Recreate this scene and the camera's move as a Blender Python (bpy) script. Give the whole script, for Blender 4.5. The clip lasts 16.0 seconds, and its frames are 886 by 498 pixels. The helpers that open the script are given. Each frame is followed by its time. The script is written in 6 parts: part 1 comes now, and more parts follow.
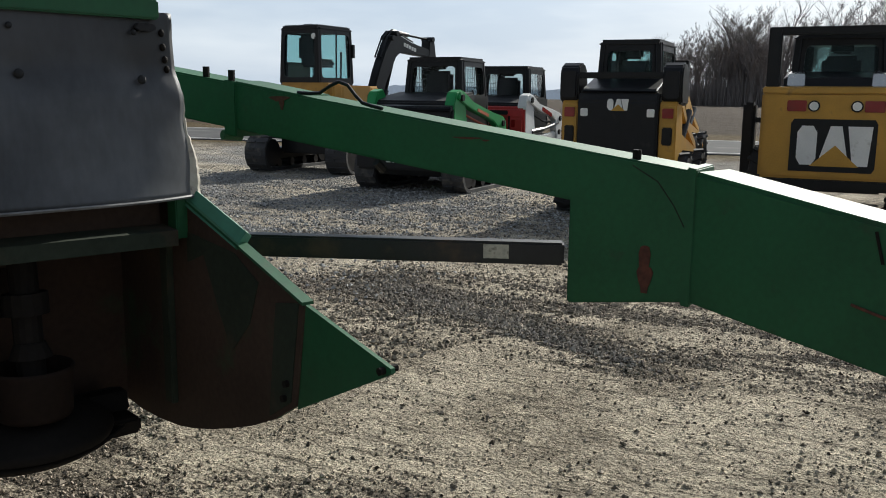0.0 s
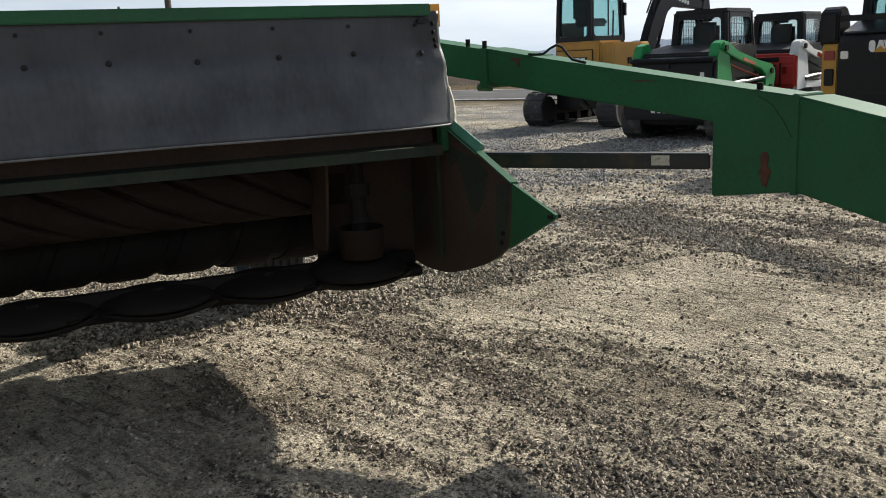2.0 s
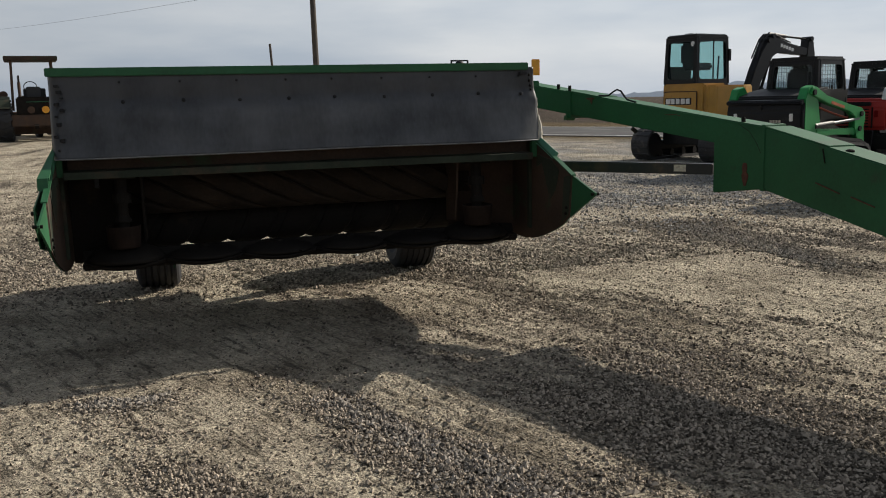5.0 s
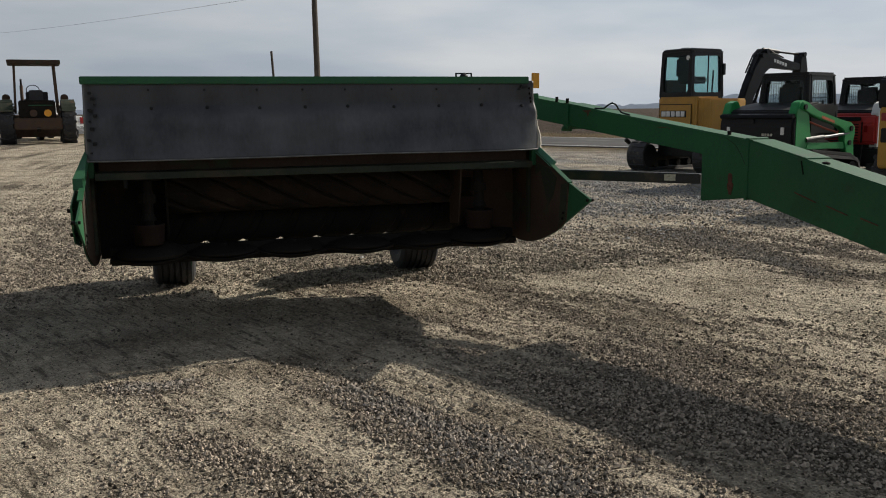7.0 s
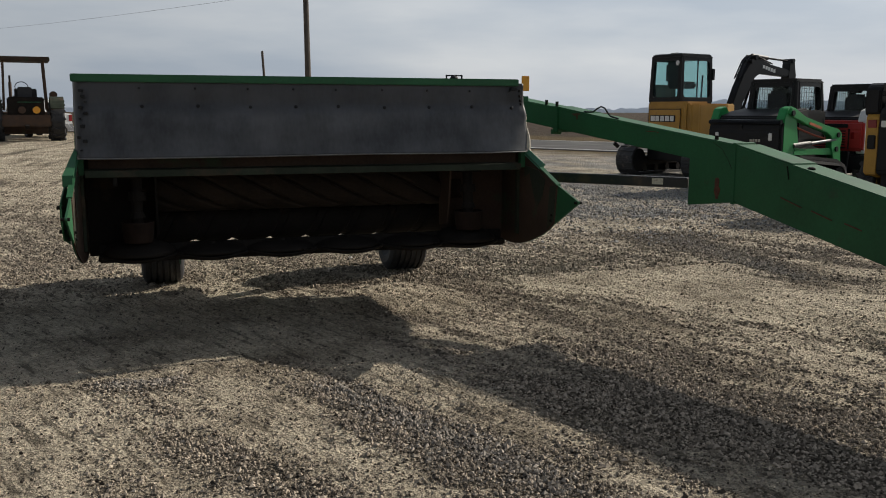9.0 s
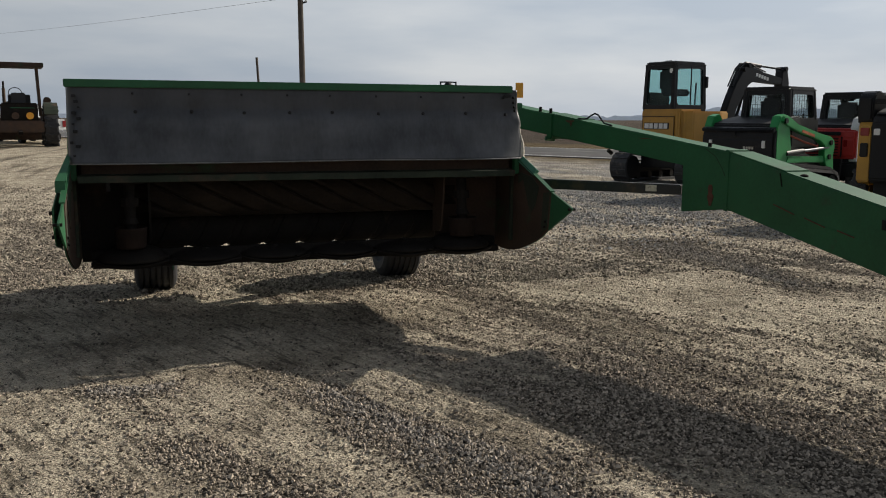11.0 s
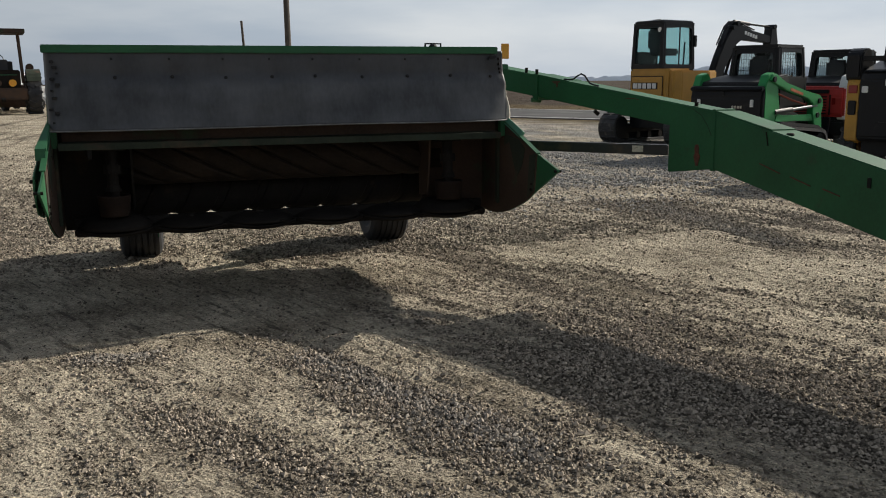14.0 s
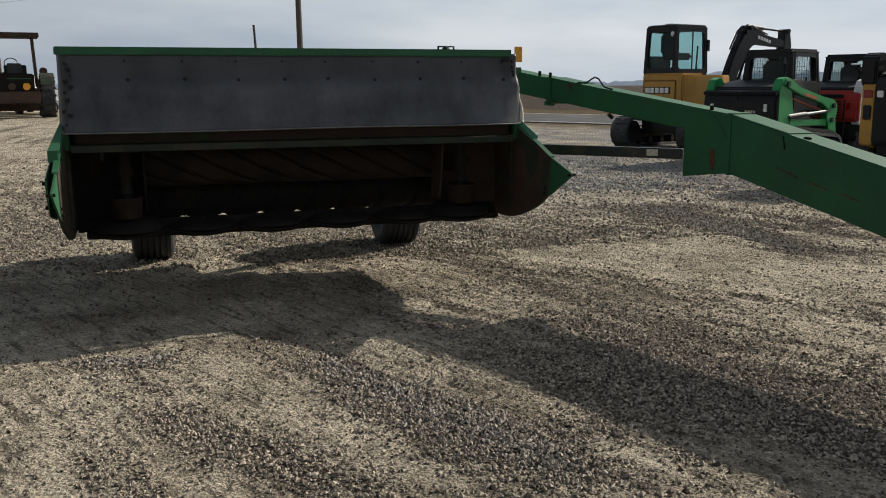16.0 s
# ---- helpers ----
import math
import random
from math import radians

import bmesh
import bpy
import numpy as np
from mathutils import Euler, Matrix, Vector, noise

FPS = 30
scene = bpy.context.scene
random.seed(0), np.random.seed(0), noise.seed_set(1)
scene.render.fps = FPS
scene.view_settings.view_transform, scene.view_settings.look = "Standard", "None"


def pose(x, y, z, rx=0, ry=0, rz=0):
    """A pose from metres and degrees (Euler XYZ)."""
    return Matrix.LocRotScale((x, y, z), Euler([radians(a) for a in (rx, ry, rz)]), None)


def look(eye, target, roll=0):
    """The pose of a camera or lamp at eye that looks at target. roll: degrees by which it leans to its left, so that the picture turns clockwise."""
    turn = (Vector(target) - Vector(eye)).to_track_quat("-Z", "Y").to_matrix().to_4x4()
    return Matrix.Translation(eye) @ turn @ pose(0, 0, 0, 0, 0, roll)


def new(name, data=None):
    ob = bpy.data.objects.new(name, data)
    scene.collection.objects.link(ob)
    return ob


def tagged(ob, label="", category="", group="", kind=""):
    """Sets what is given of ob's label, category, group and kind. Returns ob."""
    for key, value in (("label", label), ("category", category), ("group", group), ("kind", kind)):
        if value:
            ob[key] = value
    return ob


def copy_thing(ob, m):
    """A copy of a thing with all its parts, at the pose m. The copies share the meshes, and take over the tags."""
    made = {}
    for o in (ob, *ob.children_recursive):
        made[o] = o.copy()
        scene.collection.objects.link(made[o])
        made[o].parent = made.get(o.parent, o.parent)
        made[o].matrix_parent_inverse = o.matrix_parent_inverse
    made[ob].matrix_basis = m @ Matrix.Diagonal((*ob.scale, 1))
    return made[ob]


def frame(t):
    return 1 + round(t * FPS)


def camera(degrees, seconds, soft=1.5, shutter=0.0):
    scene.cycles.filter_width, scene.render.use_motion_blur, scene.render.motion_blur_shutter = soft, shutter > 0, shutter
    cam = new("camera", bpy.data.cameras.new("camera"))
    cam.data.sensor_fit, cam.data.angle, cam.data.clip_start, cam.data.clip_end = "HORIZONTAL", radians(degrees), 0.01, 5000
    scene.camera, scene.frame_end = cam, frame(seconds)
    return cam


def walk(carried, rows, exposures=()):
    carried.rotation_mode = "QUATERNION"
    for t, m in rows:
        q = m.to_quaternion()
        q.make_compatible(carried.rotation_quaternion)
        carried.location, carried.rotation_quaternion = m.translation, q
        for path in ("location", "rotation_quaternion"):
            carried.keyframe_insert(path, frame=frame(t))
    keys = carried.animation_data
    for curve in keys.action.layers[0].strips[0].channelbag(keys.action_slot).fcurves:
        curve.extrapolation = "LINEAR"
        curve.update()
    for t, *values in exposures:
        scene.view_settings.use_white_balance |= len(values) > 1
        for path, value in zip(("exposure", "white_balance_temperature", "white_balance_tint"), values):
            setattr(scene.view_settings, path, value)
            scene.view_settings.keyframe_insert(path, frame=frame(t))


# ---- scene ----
cam = camera(53.1, 16.0, soft=1.0)
PATH = [
    (0, (-0.396, 4.251, 1.304), (0.953, 5.688, 0.965), 0.7),
    (0.5, (-0.548, 3.983, 1.303), (0.727, 5.471, 0.903), 0.3),
    (0.7, (-0.603, 3.942, 1.291), (0.647, 5.462, 0.938), 1.1),
    (1, (-0.726, 3.774, 1.306), (0.359, 5.415, 0.948), -0.8),
    (1.5, (-0.773, 3.435, 1.297), (0.114, 5.196, 0.964), -2.0),
    (2, (-0.855, 3.1, 1.306), (-0.047, 4.882, 0.888), -2.6),
    (2.5, (-0.94, 2.732, 1.305), (-0.144, 4.529, 0.933), -2.4),
    (3, (-0.98, 2.362, 1.316), (-0.212, 4.166, 0.922), -2.1),
    (3.5, (-1.111, 2.057, 1.317), (-0.433, 3.893, 0.905), -2.5),
    (4, (-1.25, 1.778, 1.305), (-0.645, 3.656, 0.979), -2.6),
    (6.5, (-1.623, 0.973, 1.309), (-1.057, 2.859, 0.96), -0.7),
    (7, (-1.619, 0.992, 1.317), (-1.041, 2.881, 1.005), -0.6),
    (7.5, (-1.624, 0.967, 1.314), (-1.035, 2.857, 1.025), -0.3),
    (8, (-1.622, 0.963, 1.315), (-1.013, 2.849, 1.044), -0.2),
    (8.5, (-1.624, 0.97, 1.317), (-1.02, 2.854, 1.023), -0.1),
    (9, (-1.625, 0.966, 1.315), (-1.023, 2.849, 1.007), 0.1),
    (11.5, (-1.621, 0.968, 1.311), (-1.003, 2.847, 1.02), 0.2),
    (12, (-1.623, 0.963, 1.314), (-1.002, 2.84, 1.008), 0.1),
    (12.5, (-1.613, 0.97, 1.309), (-0.988, 2.846, 1.003), 0.1),
    (13, (-1.607, 0.971, 1.313), (-0.985, 2.845, 0.996), -0.1),
    (13.5, (-1.597, 0.981, 1.307), (-0.973, 2.848, 0.956), -0.2),
    (14, (-1.594, 0.976, 1.31), (-0.963, 2.837, 0.936), -0.4),
    (14.5, (-1.598, 0.973, 1.307), (-0.97, 2.833, 0.926), -0.4),
    (15, (-1.6, 0.985, 1.303), (-0.991, 2.854, 0.933), -0.5),
    (15.5, (-1.601, 0.993, 1.301), (-0.996, 2.863, 0.935), -0.5),
    (16, (-1.595, 1.011, 1.3), (-0.986, 2.881, 0.936), -0.3),
]
walk(cam, [(t, look(eye, target, roll)) for t, eye, target, roll in PATH],
     exposures=[(0, 0.36, 5850, 6), (0.5, 0.38, 5950, 7), (1.0, 0.60, 6000, 7), (2.0, 0.68, 6050, 7), (2.5, 0.68, 6100, 7), (3, 0.58, 6200, 8), (4.2, 0.34, 6250, 9), (6.5, 0.05, 6250, 9), (12, 0.12, 6250, 9), (13.5, 0.20, 6200, 8), (16, 0.20, 6150, 8)])

# ---- light ----
SUN = Vector((1.74, 0.46, 1.0)).normalized()
world = bpy.data.worlds.new("sky")
scene.world = world
world.use_nodes = True
wn, wl = world.node_tree.nodes, world.node_tree.links
wn.clear()
w_out, w_bg = wn.new("ShaderNodeOutputWorld"), wn.new("ShaderNodeBackground")
w_sky, w_mix = wn.new("ShaderNodeTexSky"), wn.new("ShaderNodeMix")
w_tc, w_map, w_noise, w_ramp = (wn.new("ShaderNodeTexCoord"), wn.new("ShaderNodeMapping"), wn.new("ShaderNodeTexNoise"), wn.new("ShaderNodeValToRGB"))
w_sky.sky_type, w_sky.sun_disc = "NISHITA", False
w_sky.sun_elevation, w_sky.sun_rotation = math.asin(SUN.z), math.atan2(SUN.x, SUN.y)
w_sky.air_density, w_sky.dust_density = 1.0, 3.0
w_map.inputs["Scale"].default_value = (1.0, 1.0, 5.0)
w_noise.inputs["Scale"].default_value, w_noise.inputs["Detail"].default_value = 2.2, 7.0
w_ramp.color_ramp.elements[0].position, w_ramp.color_ramp.elements[0].color = 0.38, (4.9, 5.45, 6.2, 1)
w_ramp.color_ramp.elements[1].position, w_ramp.color_ramp.elements[1].color = 0.62, (7.6, 7.7, 7.8, 1)
w_mix.data_type = "RGBA"
w_sep, w_low = wn.new("ShaderNodeSeparateXYZ"), wn.new("ShaderNodeMapRange")
w_low.inputs["From Min"].default_value, w_low.inputs["From Max"].default_value = 0.16, 0.62
w_low.inputs["To Min"].default_value, w_low.inputs["To Max"].default_value = 0.88, 0.40
wl.new(w_tc.outputs["Generated"], w_sep.inputs["Vector"])
wl.new(w_sep.outputs["Z"], w_low.inputs["Value"])
wl.new(w_low.outputs["Result"], w_mix.inputs["Factor"])
wl.new(w_tc.outputs["Generated"], w_map.inputs["Vector"])
wl.new(w_map.outputs["Vector"], w_noise.inputs["Vector"])
wl.new(w_noise.outputs["Fac"], w_ramp.inputs["Fac"])
wl.new(w_sky.outputs["Color"], w_mix.inputs["A"])
wl.new(w_ramp.outputs["Color"], w_mix.inputs["B"])
# hazy cloud grows brighter towards the sun
w_dot, w_side, w_gain = wn.new("ShaderNodeVectorMath"), wn.new("ShaderNodeMapRange"), wn.new("ShaderNodeVectorMath")
w_dot.operation, w_dot.inputs[1].default_value = "DOT_PRODUCT", (0.967, 0.256, 0.0)
w_side.inputs["From Min"].default_value, w_side.inputs["From Max"].default_value = -0.6, 0.9
w_side.inputs["To Min"].default_value, w_side.inputs["To Max"].default_value = 0.5, 1.08
w_gain.operation = "SCALE"
wl.new(w_tc.outputs["Generated"], w_dot.inputs[0])
wl.new(w_dot.outputs["Value"], w_side.inputs["Value"])
wl.new(w_mix.outputs["Result"], w_gain.inputs[0])
wl.new(w_side.outputs["Result"], w_gain.inputs["Scale"])
wl.new(w_gain.outputs["Vector"], w_bg.inputs["Color"])
wl.new(w_bg.outputs["Background"], w_out.inputs["Surface"])
w_bg.inputs["Strength"].default_value = 0.088

sun = new("sun", bpy.data.lights.new("sun", "SUN"))
sun.data.energy, sun.data.angle, sun.data.color = 5.0, radians(0.8), (1.0, 0.90, 0.76)
sun.matrix_world = look(SUN * 50, (0, 0, 0))


# ---- materials ----
def mat(name, base, rough=0.6, metal=0.0, var=0.25, scale=5.0, bump=0.15, fine=60.0, stain=None, amount=0.5, stain_scale=3.0, spec=0.5, depth=0.004, stretch=None):
    """A painted, rubbed or earthy surface: base colour with coarse and fine variation, stains of a second colour, and fine relief."""
    m = bpy.data.materials.new(name)
    m.use_nodes = True
    n, l = m.node_tree.nodes, m.node_tree.links
    bsdf = n["Principled BSDF"]
    tc = n.new("ShaderNodeTexCoord")
    coarse, small = n.new("ShaderNodeTexNoise"), n.new("ShaderNodeTexNoise")
    coarse.inputs["Scale"].default_value, coarse.inputs["Detail"].default_value = scale, 6
    small.inputs["Scale"].default_value, small.inputs["Detail"].default_value = fine, 4
    for t in (coarse, small):
        l.new(tc.outputs["Object"], t.inputs["Vector"])
    add = n.new("ShaderNodeMath")
    add.operation = "ADD"
    half = n.new("ShaderNodeMath")
    half.operation, half.inputs[1].default_value = "MULTIPLY", 0.45
    l.new(small.outputs["Fac"], half.inputs[0])
    l.new(coarse.outputs["Fac"], add.inputs[0])
    l.new(half.outputs[0], add.inputs[1])
    ramp = n.new("ShaderNodeValToRGB")
    ramp.color_ramp.elements[0].position, ramp.color_ramp.elements[1].position = 0.5, 0.95
    ramp.color_ramp.elements[0].color = (*[max(0.0, c * (1 - var)) for c in base], 1)
    ramp.color_ramp.elements[1].color = (*[min(1.0, c * (1 + var)) for c in base], 1)
    l.new(add.outputs[0], ramp.inputs["Fac"])
    colour = ramp.outputs["Color"]
    if stain:
        sn, sr, mx = n.new("ShaderNodeTexNoise"), n.new("ShaderNodeValToRGB"), n.new("ShaderNodeMix")
        sn.inputs["Scale"].default_value, sn.inputs["Detail"].default_value, sn.inputs["Roughness"].default_value = stain_scale, 9, 0.65
        sr.color_ramp.elements[0].position, sr.color_ramp.elements[1].position = 0.72 - amount * 0.4, 0.80 - amount * 0.3
        mx.data_type = "RGBA"
        mx.inputs["B"].default_value = (*stain, 1)
        if stretch:
            mp = n.new("ShaderNodeMapping")
            mp.inputs["Scale"].default_value = stretch
            l.new(tc.outputs["Object"], mp.inputs["Vector"])
            l.new(mp.outputs["Vector"], sn.inputs["Vector"])
        else:
            l.new(tc.outputs["Object"], sn.inputs["Vector"])
        l.new(sn.outputs["Fac"], sr.inputs["Fac"])
        l.new(sr.outputs["Color"], mx.inputs["Factor"])
        l.new(colour, mx.inputs["A"])
        colour = mx.outputs["Result"]
    l.new(colour, bsdf.inputs["Base Color"])
    rr = n.new("ShaderNodeMapRange")
    rr.inputs["To Min"].default_value, rr.inputs["To Max"].default_value = max(0.02, rough - 0.12), min(1.0, rough + 0.12)
    l.new(coarse.outputs["Fac"], rr.inputs["Value"])
    l.new(rr.outputs["Result"], bsdf.inputs["Roughness"])
    bsdf.inputs["Metallic"].default_value = metal
    bsdf.inputs["Specular IOR Level"].default_value = spec
    b = n.new("ShaderNodeBump")
    b.inputs["Strength"].default_value, b.inputs["Distance"].default_value = bump, depth
    l.new(add.outputs[0], b.inputs["Height"])
    l.new(b.outputs["Normal"], bsdf.inputs["Normal"])
    return m


def glass(name, tint, rough=0.03):
    m = bpy.data.materials.new(name)
    m.use_nodes = True
    b = m.node_tree.nodes["Principled BSDF"]
    b.inputs["Base Color"].default_value, b.inputs["Roughness"].default_value = (*tint, 1), rough
    b.inputs["Transmission Weight"].default_value, b.inputs["IOR"].default_value = 1.0, 1.2
    return m


GREEN = mat("machine_green", (0.018, 0.092, 0.036), 0.6, spec=0.38, var=0.22, scale=3, bump=0.08, stain=(0.034, 0.06, 0.03), amount=0.30, stain_scale=5)
# paler green: sunlight on the right divider cap, put into the colour
GREEN_SUNLIT = mat("sunlit_green", (0.07, 0.21, 0.13), 0.55, var=0.2, scale=8, bump=0.08, stain=(0.12, 0.12, 0.09), amount=0.2, stain_scale=12)
GREEN_DIRTY = mat("worn_green", (0.027, 0.034, 0.023), 0.8, spec=0.2, var=0.3, scale=4, stain=(0.075, 0.05, 0.035), amount=0.5, stain_scale=3)
RUST = mat("rusty_steel", (0.048, 0.031, 0.022), 0.8, spec=0.25, var=0.35, scale=4, bump=0.25, stain=(0.03, 0.055, 0.028), amount=0.32, stain_scale=2.5)
# near-black copy of the rust, the mouth's shade put into its colour
RUST_SHADED = mat("shaded_rust", (0.020, 0.013, 0.010), 0.85, spec=0.15, var=0.35, scale=9, bump=0.2)
RUST_RED = mat("rust_patch", (0.09, 0.03, 0.018), 0.85, var=0.4, scale=30, bump=0.3)
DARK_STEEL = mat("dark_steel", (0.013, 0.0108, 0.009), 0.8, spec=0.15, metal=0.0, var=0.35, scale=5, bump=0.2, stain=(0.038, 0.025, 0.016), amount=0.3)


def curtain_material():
    """Grey rubber with upright scuffs; above the rivets a darker tone stands in for shade."""
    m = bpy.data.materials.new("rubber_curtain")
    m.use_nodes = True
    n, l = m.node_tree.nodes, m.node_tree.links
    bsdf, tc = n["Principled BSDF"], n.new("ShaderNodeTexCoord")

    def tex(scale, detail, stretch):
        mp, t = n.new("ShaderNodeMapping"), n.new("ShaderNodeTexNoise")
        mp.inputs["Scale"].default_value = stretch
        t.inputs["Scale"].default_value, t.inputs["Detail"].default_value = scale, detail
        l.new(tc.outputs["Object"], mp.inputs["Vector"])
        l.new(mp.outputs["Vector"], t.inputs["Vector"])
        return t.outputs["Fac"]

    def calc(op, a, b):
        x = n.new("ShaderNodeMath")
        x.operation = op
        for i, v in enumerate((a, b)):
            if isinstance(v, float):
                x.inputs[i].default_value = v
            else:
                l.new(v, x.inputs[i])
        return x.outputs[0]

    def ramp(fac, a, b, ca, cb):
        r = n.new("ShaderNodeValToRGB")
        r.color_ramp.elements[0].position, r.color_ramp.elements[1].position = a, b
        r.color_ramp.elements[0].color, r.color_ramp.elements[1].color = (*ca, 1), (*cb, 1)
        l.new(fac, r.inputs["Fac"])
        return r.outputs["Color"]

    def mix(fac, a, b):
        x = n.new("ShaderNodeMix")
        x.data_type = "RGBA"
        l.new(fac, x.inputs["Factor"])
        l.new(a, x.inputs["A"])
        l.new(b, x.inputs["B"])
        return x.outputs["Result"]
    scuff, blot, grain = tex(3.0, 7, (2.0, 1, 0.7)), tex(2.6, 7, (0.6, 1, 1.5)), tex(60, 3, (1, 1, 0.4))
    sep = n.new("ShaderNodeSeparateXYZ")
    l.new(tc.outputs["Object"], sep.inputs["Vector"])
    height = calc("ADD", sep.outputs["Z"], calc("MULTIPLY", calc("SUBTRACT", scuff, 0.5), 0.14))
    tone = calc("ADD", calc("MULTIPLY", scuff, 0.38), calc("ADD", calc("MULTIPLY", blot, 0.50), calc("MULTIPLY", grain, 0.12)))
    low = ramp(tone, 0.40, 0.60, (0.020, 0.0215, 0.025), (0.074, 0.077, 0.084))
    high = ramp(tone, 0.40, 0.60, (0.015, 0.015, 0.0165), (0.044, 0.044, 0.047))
    # shade above the rivet line, painted into the rubber's colour
    shade_band = n.new("ShaderNodeMapRange")
    shade_band.inputs["From Min"].default_value, shade_band.inputs["From Max"].default_value = 1.285, 1.345
    l.new(height, shade_band.inputs["Value"])
    l.new(mix(shade_band.outputs["Result"], low, high), bsdf.inputs["Base Color"])
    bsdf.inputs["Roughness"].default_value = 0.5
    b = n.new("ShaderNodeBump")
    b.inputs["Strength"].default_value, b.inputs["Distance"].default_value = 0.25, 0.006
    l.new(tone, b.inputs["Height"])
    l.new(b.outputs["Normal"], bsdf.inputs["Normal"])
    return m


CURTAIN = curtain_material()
CURTAIN_EDGE = mat("worn_curtain_edge", (0.38, 0.35, 0.29), 0.8, var=0.3, scale=20, stain=(0.06, 0.05, 0.045), amount=0.4, stain_scale=25)
CURTAIN_HEM = mat("worn_hem", (0.14, 0.138, 0.135), 0.6, var=0.35, scale=14, bump=0.2)
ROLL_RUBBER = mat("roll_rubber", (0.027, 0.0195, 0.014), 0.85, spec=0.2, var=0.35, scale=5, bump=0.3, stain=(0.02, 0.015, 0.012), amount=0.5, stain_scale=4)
RUBBER = mat("tyre_rubber", (0.022, 0.022, 0.024), 0.75, var=0.3, scale=8, bump=0.2, stain=(0.055, 0.05, 0.042), amount=0.35, stain_scale=5)
TRACK = mat("track_rubber", (0.045, 0.044, 0.045), 0.8, var=0.35, scale=6, bump=0.3, stain=(0.13, 0.12, 0.10), amount=0.4, stain_scale=4)
BLACK = mat("black_paint", (0.009, 0.009, 0.010), 0.38, var=0.3, scale=5, bump=0.06, stain=(0.02, 0.019, 0.017), amount=0.25, spec=0.25)
BAR_BLACK = mat("worn_black_bar", (0.012, 0.012, 0.013), 0.5, var=0.35, scale=6, bump=0.15, stain=(0.055, 0.034, 0.022), amount=0.42, stain_scale=5)
BLACK_MATT = mat("black_plastic", (0.011, 0.011, 0.012), 0.6, spec=0.3, var=0.3, scale=6, bump=0.1, stain=(0.035, 0.033, 0.03), amount=0.3)
YELLOW = mat("digger_yellow", (0.42, 0.22, 0.03), 0.45, var=0.15, scale=3, bump=0.05, stain=(0.16, 0.10, 0.045), amount=0.25)
YELLOW_LOADER = mat("loader_yellow", (0.46, 0.25, 0.03), 0.45, var=0.15, scale=3, bump=0.05, stain=(0.17, 0.11, 0.05), amount=0.28)
YELLOW_OLD = mat("old_yellow", (0.055, 0.028, 0.013), 0.7, var=0.35, scale=4, bump=0.2, stain=(0.05, 0.028, 0.018), amount=0.55)
BRIGHT_GREEN = mat("bright_green", (0.02, 0.24, 0.06), 0.4, var=0.15, scale=4, bump=0.05, stain=(0.06, 0.08, 0.05), amount=0.2)
WHITE = mat("white_paint", (0.72, 0.72, 0.70), 0.45, var=0.08, scale=4, bump=0.04, stain=(0.38, 0.35, 0.3), amount=0.28)
RED = mat("red_paint", (0.42, 0.03, 0.025), 0.45, var=0.15, scale=5, bump=0.05)
LAMP_RED = mat("tail_lamp", (0.22, 0.012, 0.012), 0.2, var=0.1, bump=0.0)
LAMP_WHITE = mat("work_lamp", (0.75, 0.75, 0.72), 0.15, var=0.1, bump=0.0)
ORANGE = mat("orange_reflector", (0.75, 0.33, 0.02), 0.35, var=0.1, bump=0.0)
ROOF_GLINT = mat("painted_roof_glint", (0.40, 0.41, 0.42), 0.35, var=0.15, scale=5, bump=0.04)
ROD_STEEL = mat("rod_steel", (0.15, 0.15, 0.155), 0.5, var=0.2, scale=9, bump=0.03, spec=0.3)
CHROME = mat("bare_steel", (0.45, 0.45, 0.45), 0.25, metal=1.0, var=0.1, bump=0.02)
STICKER = mat("worn_sticker", (0.50, 0.46, 0.38), 0.6, var=0.3, scale=40, stain=(0.12, 0.10, 0.08), amount=0.45, stain_scale=40)
WOOD = mat("weathered_wood", (0.075, 0.062, 0.052), 0.9, var=0.35, scale=6, bump=0.3)
PANE = glass("cab_glass", (0.52, 0.70, 0.70))
PANE_CLEAR = glass("clear_glass", (0.66, 0.73, 0.73))
DECAL_ORANGE = mat("orange_decal", (0.42, 0.10, 0.03), 0.5, var=0.2, scale=12, bump=0.0)
HOSE_RED = mat("red_hose_sleeve", (0.30, 0.06, 0.03), 0.6, var=0.2, scale=12)
SEAT = mat("seat_vinyl", (0.02, 0.02, 0.022), 0.6, bump=0.1)


# ---- mesh helpers ----
def part(name, bm, material, parent=None, label="", smooth=False):
    me = bpy.data.meshes.new(name)
    bmesh.ops.recalc_face_normals(bm, faces=bm.faces)
    bm.to_mesh(me)
    bm.free()
    me.materials.append(material)
    if smooth:
        for p in me.polygons:
            p.use_smooth = True
    ob = new(name, me)
    if parent is not None:
        ob.parent = parent
    if label:
        tagged(ob, label)
    return ob


def thing(name, m, label, category, group=""):
    ob = new(name)
    ob.empty_display_size = 0.2
    ob.matrix_world = m
    return tagged(ob, label, category, group)


def slab(bm, lo, hi, bevel=0.0, m=None):
    """A box from corner to corner, its edges rounded."""
    r = bmesh.ops.create_cube(bm, size=1)
    vs = r["verts"]
    for v in vs:
        v.co = Vector([lo[i] + (v.co[i] + 0.5) * (hi[i] - lo[i]) for i in range(3)])
    if bevel:
        es = list({e for v in vs for e in v.link_edges})
        out = bmesh.ops.bevel(bm, geom=es, offset=bevel, segments=2, affect="EDGES", clamp_overlap=True)
        vs = list({v for f in out["faces"] for v in f.verts} | {v for v in vs if v.is_valid})
    if m is not None:
        bmesh.ops.transform(bm, matrix=m, verts=[v for v in vs if v.is_valid])
    return bm


